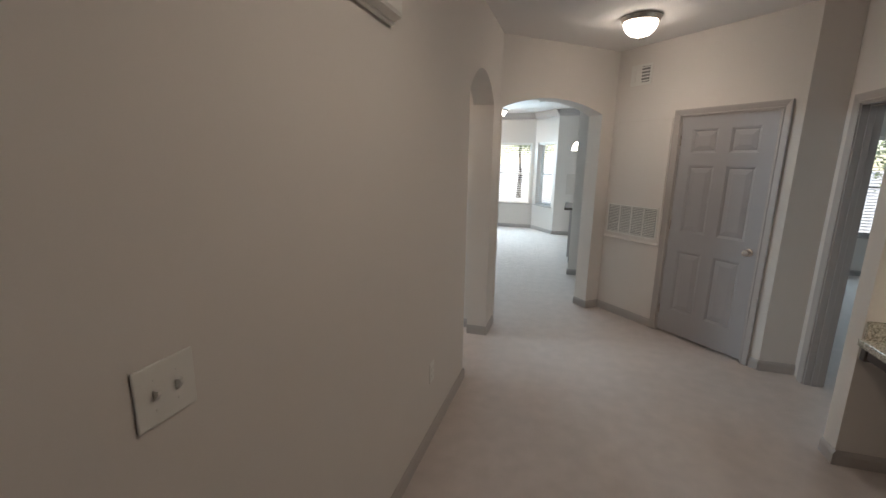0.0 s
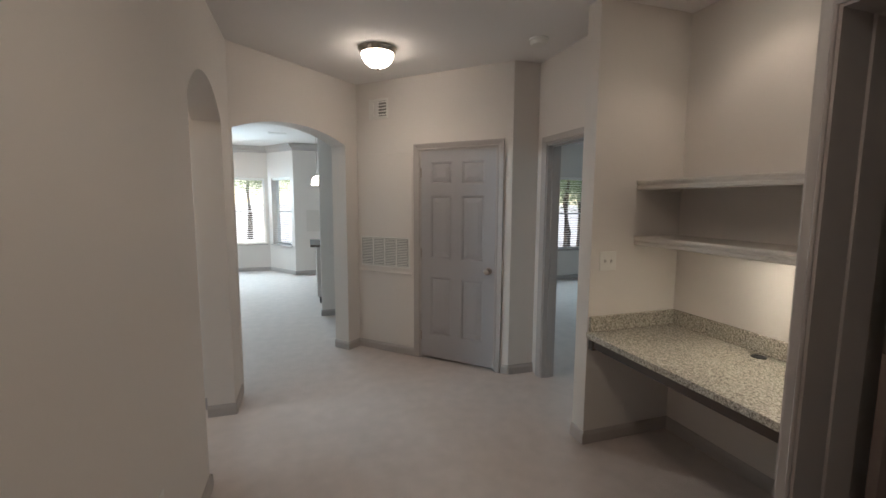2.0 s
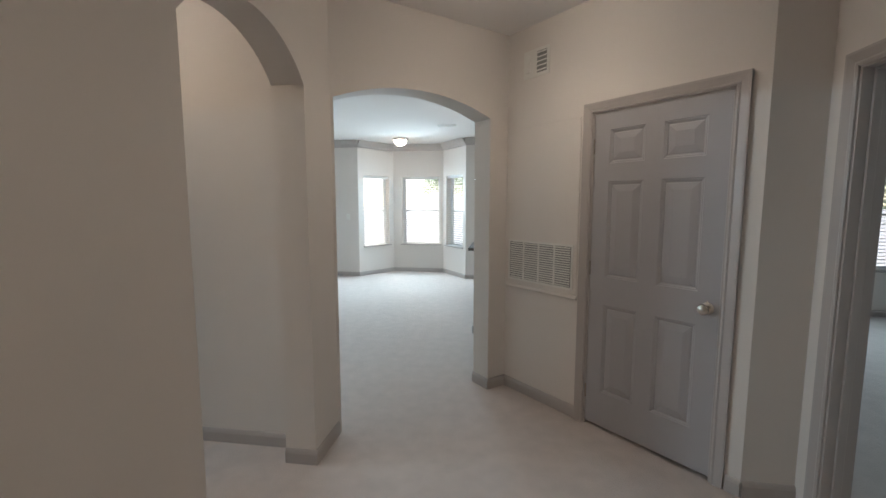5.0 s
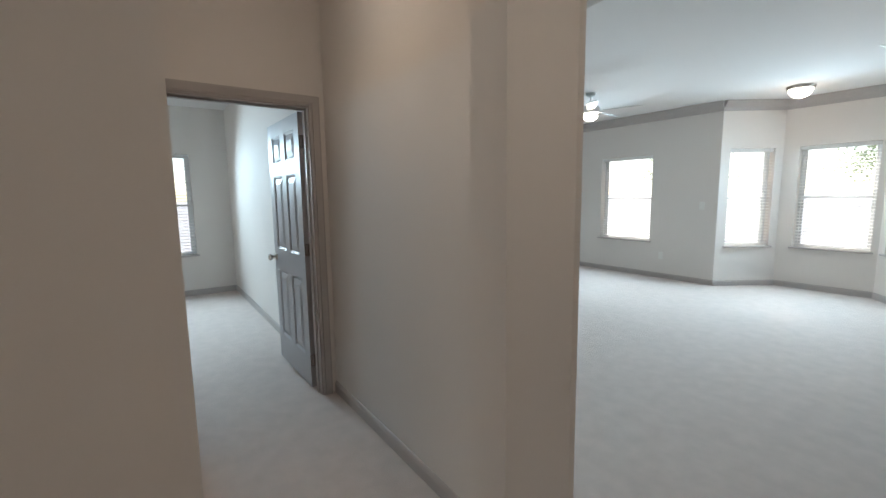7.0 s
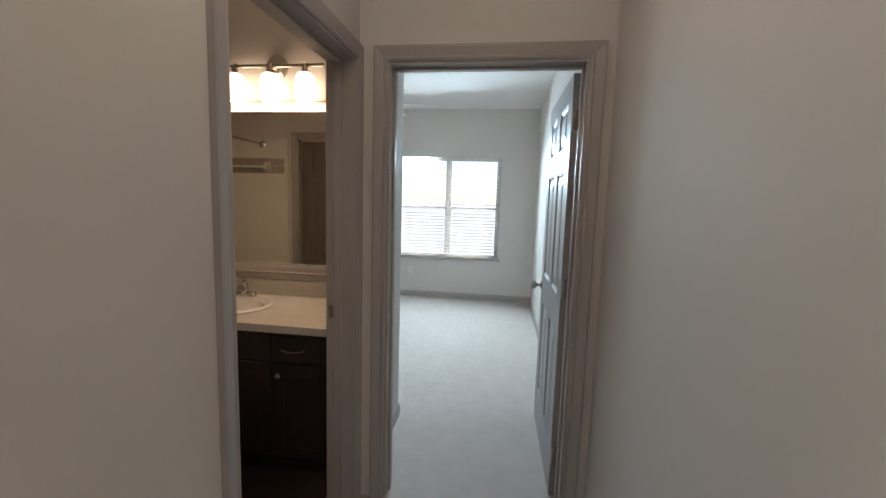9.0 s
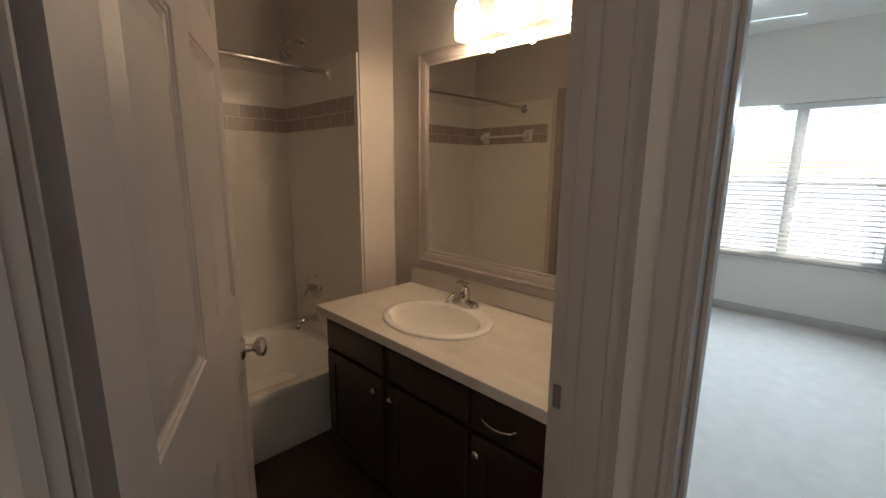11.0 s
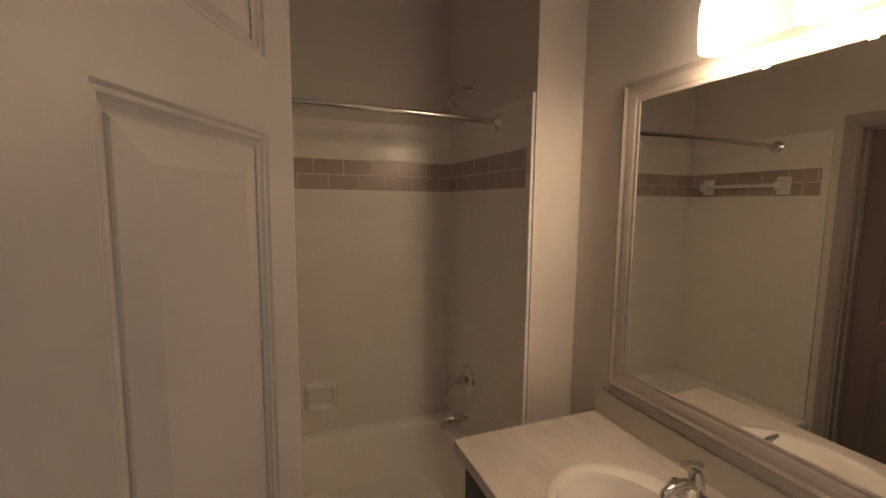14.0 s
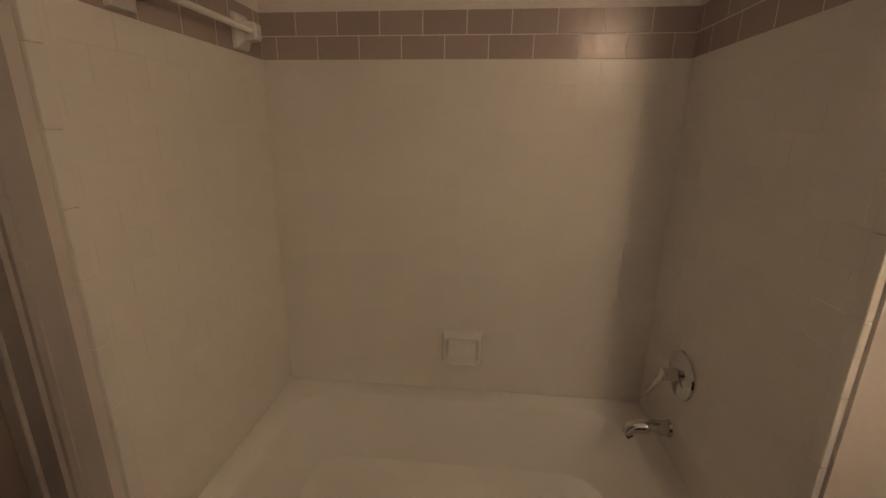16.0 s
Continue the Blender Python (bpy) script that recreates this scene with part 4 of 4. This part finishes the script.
# tub
TX0, TX1, TY0, TY1, TZ = -2.279, -0.771, 1.221, 2.11, 0.362
tub = thing("bathtub", pose(0, 0, 0), "white enamel alcove bathtub with a plain apron", "bathtub")
cx, cy = (TX0 + TX1) / 2, (TY0 + TY1) / 2
hx, hy = (TX1 - TX0) / 2, (TY1 - TY0) / 2
rings = [rounded(cx, cy, hx, hy, 0.012, TZ - 0.03), rounded(cx, cy, hx, hy, 0.012, TZ - 0.008), rounded(cx, cy, hx - 0.006, hy - 0.006, 0.014, TZ)]
for k, (ix, iy, r, z) in enumerate(((0.085, 0.075, 0.16, TZ), (0.097, 0.087, 0.16, TZ - 0.008), (0.105, 0.095, 0.155, TZ - 0.03), (0.14, 0.12, 0.15, TZ - 0.20), (0.175, 0.145, 0.14, TZ - 0.27), (0.24, 0.20, 0.10, TZ - 0.295))):
    rings.append(rounded(cx, cy, hx - ix, hy - iy, r, z))
part("shell", loft(bmesh.new(), rings, False, True), ENAMEL, tub, "", True)
bm = bmesh.new()
loft(bm, [[(TX0, y, z) for y, z in ((TY1 - 0.05, 0.0), (TY1 - 0.03, 0.0), (TY1 - 0.022, 0.05), (TY1 - 0.004, TZ - 0.06), (TY1 - 0.001, TZ - 0.03), (TY1 - 0.05, TZ - 0.03))], [(TX1, y, z) for y, z in ((TY1 - 0.05, 0.0), (TY1 - 0.03, 0.0), (TY1 - 0.022, 0.05), (TY1 - 0.004, TZ - 0.06), (TY1 - 0.001, TZ - 0.03), (TY1 - 0.05, TZ - 0.03))]])
part("apron", bm, ENAMEL, tub)
part("overflow_plate", lathe(bmesh.new(), [(0.036, 0.0), (0.034, 0.006), (0.02, 0.009), (0.0, 0.009)], 24, pose(TX0 + 0.112, 1.56, 0.245, 0, 80, 0)), CHROME, tub, "chrome overflow plate", True)
part("drain", lathe(bmesh.new(), [(0.03, 0.0), (0.028, 0.004), (0.0, 0.005)], 24, pose(TX0 + 0.32, 1.66, TZ - 0.295)), CHROME, tub, "chrome drain", True)

spout = thing("tub_spout", pose(-2.268, 1.51, 0.455), "chrome tub filler spout on the tiled wall", "tub spout")
part("flange", lathe(bmesh.new(), [(0.03, 0.0), (0.028, 0.008), (0.0, 0.01)], 24, pose(0, 0, 0, 0, 90, 0)), CHROME, spout, "", True)
part("body", pipe(bmesh.new(), [(0.0, 0, 0.0), (0.05, 0, 0.0), (0.10, 0, -0.003), (0.128, 0, -0.012), (0.138, 0, -0.032)], [0.026, 0.026, 0.024, 0.021, 0.017], 18), CHROME, spout, "", True)
# solid plug; its near-black colour paints the shade inside the spout mouth
part("outlet", tube(bmesh.new(), (0.124, 0, -0.026), (0.1405, 0, -0.038), 0.0165), DARK, spout, "dark plug painted as the shade inside the spout opening")
valve = thing("shower_valve", pose(-2.268, 1.53, 0.675), "round chrome shower valve with a lever handle", "shower valve")
part("escutcheon", lathe(bmesh.new(), [(0.082, 0.0), (0.08, 0.006), (0.05, 0.014), (0.03, 0.02), (0.0, 0.022)], 36, pose(0, 0, 0, 0, 90, 0)), CHROME, valve, "", True)
part("hub", tube(bmesh.new(), (0.018, 0, 0), (0.062, 0, 0), 0.024, 0.02, 20), CHROME, valve, "", True)
part("lever", pipe(bmesh.new(), [(0.052, 0, 0.0), (0.066, -0.008, -0.03), (0.085, -0.02, -0.075), (0.095, -0.026, -0.095)], [0.012, 0.010, 0.008, 0.006]), CHROME, valve, "", True)
sh = thing("shower_fixture", pose(-2.28, 1.51, 2.19), "chrome shower fixture on a bent arm", "shower fixture")
part("flange", lathe(bmesh.new(), [(0.03, 0.001), (0.028, 0.006), (0.012, 0.012), (0.0, 0.012)], 24, pose(0, 0, 0, 0, 90, 0)), CHROME, sh, "", True)
part("arm", pipe(bmesh.new(), [(0.005, 0, 0), (0.05, 0, 0.0), (0.085, 0, -0.012), (0.118, 0, -0.045), (0.125, 0, -0.055)], 0.0085), CHROME, sh, "", True)
part("head", lathe(bmesh.new(), [(0.010, 0.03), (0.014, 0.01), (0.018, 0.0), (0.027, -0.02), (0.036, -0.034), (0.036, -0.042), (0.028, -0.045), (0.0, -0.046)], 26, pose(0.135, 0, -0.075, 0, 28, 0)), CHROME, sh, "", True)
rod = thing("shower_rod", pose(0, 0, 1.975), "chrome shower curtain rod across the tub", "shower rod")
pts = [(TX0 + (TX1 - TX0) * i / 16, 1.80 + 0.05 * math.sin(math.pi * i / 16), 0) for i in range(17)]
part("bar", pipe(bmesh.new(), pts, 0.0125, 16), CHROME, rod, "", True)
for x, sg in ((TX0, 1), (TX1, -1)):
    part("flange", lathe(bmesh.new(), [(0.038, 0.0), (0.036, 0.008), (0.02, 0.018), (0.016, 0.03), (0.0, 0.03)], 26, pose(x, 1.80, 0, 0, 90 * sg, 0)), CHROME, rod, "", True)
soap = thing("soap_dish", pose(-1.535, 1.231, 0.572), "white ceramic soap dish on the tiled wall", "soap dish")
def dish_ring(hx, hz, r, y, dz=0.0):
    return [(x, y, z + dz) for x, z, _ in rounded(0, 0, hx, hz, r, 0)]


bm = loft(bmesh.new(), [dish_ring(0.085, 0.073, 0.012, 0.0), dish_ring(0.085, 0.073, 0.014, 0.008), dish_ring(0.078, 0.066, 0.016, 0.022), dish_ring(0.074, 0.062, 0.016, 0.042, -0.003), dish_ring(0.069, 0.057, 0.015, 0.047, -0.003), dish_ring(0.064, 0.052, 0.014, 0.042, -0.003), dish_ring(0.058, 0.046, 0.012, 0.012)])
bmesh.ops.recalc_face_normals(bm, faces=bm.faces)
box(bm, -0.066, 0.066, 0.040, 0.060, -0.066, -0.050, 0.005, 2)
part("dish", bm, PORCELAIN, soap, "", True)
tb = thing("towel_bar", pose(-0.781, 0, 1.74, 0, 0, 0), "white ceramic towel bar with two posts in the tile", "towel bar")
for y in (1.86, 1.38):
    part("post", loft(bmesh.new(), [[(-x, y + a * w, b * h) for a, b in ((-1, -1), (1, -1), (1, 1), (-1, 1))] for x, w, h in ((0.0, 0.038, 0.055), (0.012, 0.036, 0.052), (0.03, 0.02, 0.03), (0.065, 0.018, 0.026), (0.072, 0.013, 0.02))]), PORCELAIN, tb)
part("bar", tube(bmesh.new(), (-0.05, 1.395, 0.0), (-0.05, 1.845, 0.0), 0.010), PORCELAIN, tb, "white bar")

# ---- outside ----
tagged(finish("ground", boxed(-300, 300, -300, 300, -0.9, -0.4), PAVING), "pale paved ground outside the windows", "ground", kind="structure")


def tree(x, y, h, seed):
    rng = random.Random(seed)
    t = thing("tree", pose(x, y, -0.4), "broadleaf tree with a loose green crown", "tree", "trees outside")
    part("trunk", pipe(bmesh.new(), [(0, 0, 0), (0.05, 0.02, h * 0.25), (-0.04, 0.06, h * 0.5), (0.05, 0.0, h * 0.8)], [0.16, 0.12, 0.09, 0.03], 10), BARK, t)
    verts, faces = [], []
    for k in range(44):
        a, e, d = rng.uniform(0, 6.28), rng.uniform(-0.5, 1.4), rng.uniform(0.35, 1.0)
        c = Vector((math.cos(a) * math.cos(e) * d * h * 0.33, math.sin(a) * math.cos(e) * d * h * 0.33, h * 0.62 + math.sin(e) * d * h * 0.33))
        for q in range(80):
            p = c + Vector((rng.gauss(0, 0.3), rng.gauss(0, 0.3), rng.gauss(0, 0.25)))
            u = Vector((rng.uniform(-1, 1), rng.uniform(-1, 1), rng.uniform(-1, 1))).normalized() * 0.06
            v = u.orthogonal().normalized() * 0.034
            i = len(verts)
            verts += [p - u, p + v, p + u, p - v]
            faces.append((i, i + 1, i + 2, i + 3))
    me = bpy.data.meshes.new("crown")
    me.from_pydata([tuple(v) for v in verts], [], faces)
    me.materials.append(LEAF)
    cr = new("crown", me)
    cr.parent = t
    return t


tree(1.6, 19.0, 6.5, 3)
tree(-6.5, 21.0, 7.0, 5)
tree(8.2, 15.5, 6.0, 7)
tree(-2.2, 25.0, 5.0, 11)
tree(8.8, 13.4, 3.8, 13)
tree(10.6, 15.2, 4.2, 17)
tree(-8.5, 24.0, 5.0, 19)
tree(0.3, 27.0, 5.0, 23)

# ---- tiles and planks ----
def tile_wall(parent_name, m, width, offset, label):
    """Tile field in m's frame: x along the wall, -y towards the room."""
    field = thing(parent_name, m, label, "tile", kind="structure")
    part("grout", boxed(0.0, width, -0.0078, -0.001, 0.364, 2.035), GROUT, field)
    px, pz, gap = 0.1524, 0.0792, 0.0014
    meshes = {}

    def tile_mesh(w, h, mat):
        key = (round(w, 3), round(h, 3), mat.name)
        if key not in meshes:
            bm = bmesh.new()
            k = 0.001
            loft(bm, [[(-w / 2, -0.005, -h / 2), (w / 2, -0.005, -h / 2), (w / 2, -0.005, h / 2), (-w / 2, -0.005, h / 2)], [(-w / 2, -0.0079, -h / 2), (w / 2, -0.0079, -h / 2), (w / 2, -0.0079, h / 2), (-w / 2, -0.0079, h / 2)], [(-w / 2 + k, -0.0084, -h / 2 + k), (w / 2 - k, -0.0084, -h / 2 + k), (w / 2 - k, -0.0084, h / 2 - k), (-w / 2 + k, -0.0084, h / 2 - k)]], False, True)
            bmesh.ops.recalc_face_normals(bm, faces=bm.faces)
            me = bpy.data.meshes.new("tile")
            bm.to_mesh(me)
            bm.free()
            me.materials.append(mat)
            meshes[key] = me
        return meshes[key]
    base = 1.677
    rows = range(-17, 5)
    for r in rows:
        z0, z1 = max(base + r * pz, 0.366), min(base + (r + 1) * pz, 2.033)
        if z1 - z0 < 0.012:
            continue
        mat = BAND if r in (0, 1) else TILE
        x = -px * (offset + (0.5 if r % 2 else 0.0))
        while x < width:
            x0, x1 = max(x, 0.0), min(x + px, width)
            if x1 - x0 > 0.012:
                g = 0.0032 if mat is BAND else gap
                ob = new("tile", tile_mesh(x1 - x0 - g, z1 - z0 - g, mat))
                ob.parent = field
                ob.matrix_local = pose((x0 + x1) / 2, 0, (z0 + z1) / 2, random.uniform(-0.06, 0.06), 0, random.uniform(-0.05, 0.05))
            x += px
    return field


mb, _ = along((-0.771, 1.22), (-2.279, 1.22))
tile_wall("tile_back", mb, 1.508, 0.58, "white glazed wall tile with a two-row taupe band")
mf, _ = along((-2.28, 1.231), (-2.28, 2.092))
tile_wall("tile_faucet_wall", mf, 0.815, 0.3, "white glazed wall tile with a two-row taupe band")
me_, _ = along((-0.77, 2.046), (-0.77, 1.22))
tile_wall("tile_end_wall", me_, 0.815, 0.4, "white glazed wall tile with a two-row taupe band")
for x, sg in ((-2.28, 1), (-0.77, -1)):
    t = thing("trim_bullnose", pose(x, 2.066, 0), "white ceramic bullnose edge strip beside the tile", "tile trim", kind="structure")
    for i in range(11):
        z0 = 0.364 + i * 0.1523
        part("tile", boxed(0.0 if sg > 0 else -0.014, 0.014 if sg > 0 else 0.0, -0.018, 0.018, z0 + 0.0002, min(z0 + 0.1520, 2.04), 0.0025, 2), PORCELAIN, t)
bath_floor = thing("floor_bath", pose(0, 0, 0), "dark brown wood-look plank floor in the bathroom", "floor", kind="structure")
for r in range(10):
    x = -2.5 - 0.4 * (r % 3)
    y0, y1 = 2.085 + r * 0.15, min(2.085 + r * 0.15 + 0.149, 3.56)
    while x < -0.78:
        x0, x1 = max(x, -2.5), min(x + 1.2, -0.772)
        if x1 - x0 > 0.02 and y1 - y0 > 0.02:
            part("plank", boxed(x0 + 0.0007, x1 - 0.0007, y0, y1, 0.0005, 0.006, 0.001), PLANK, bath_floor)
        x += 1.2
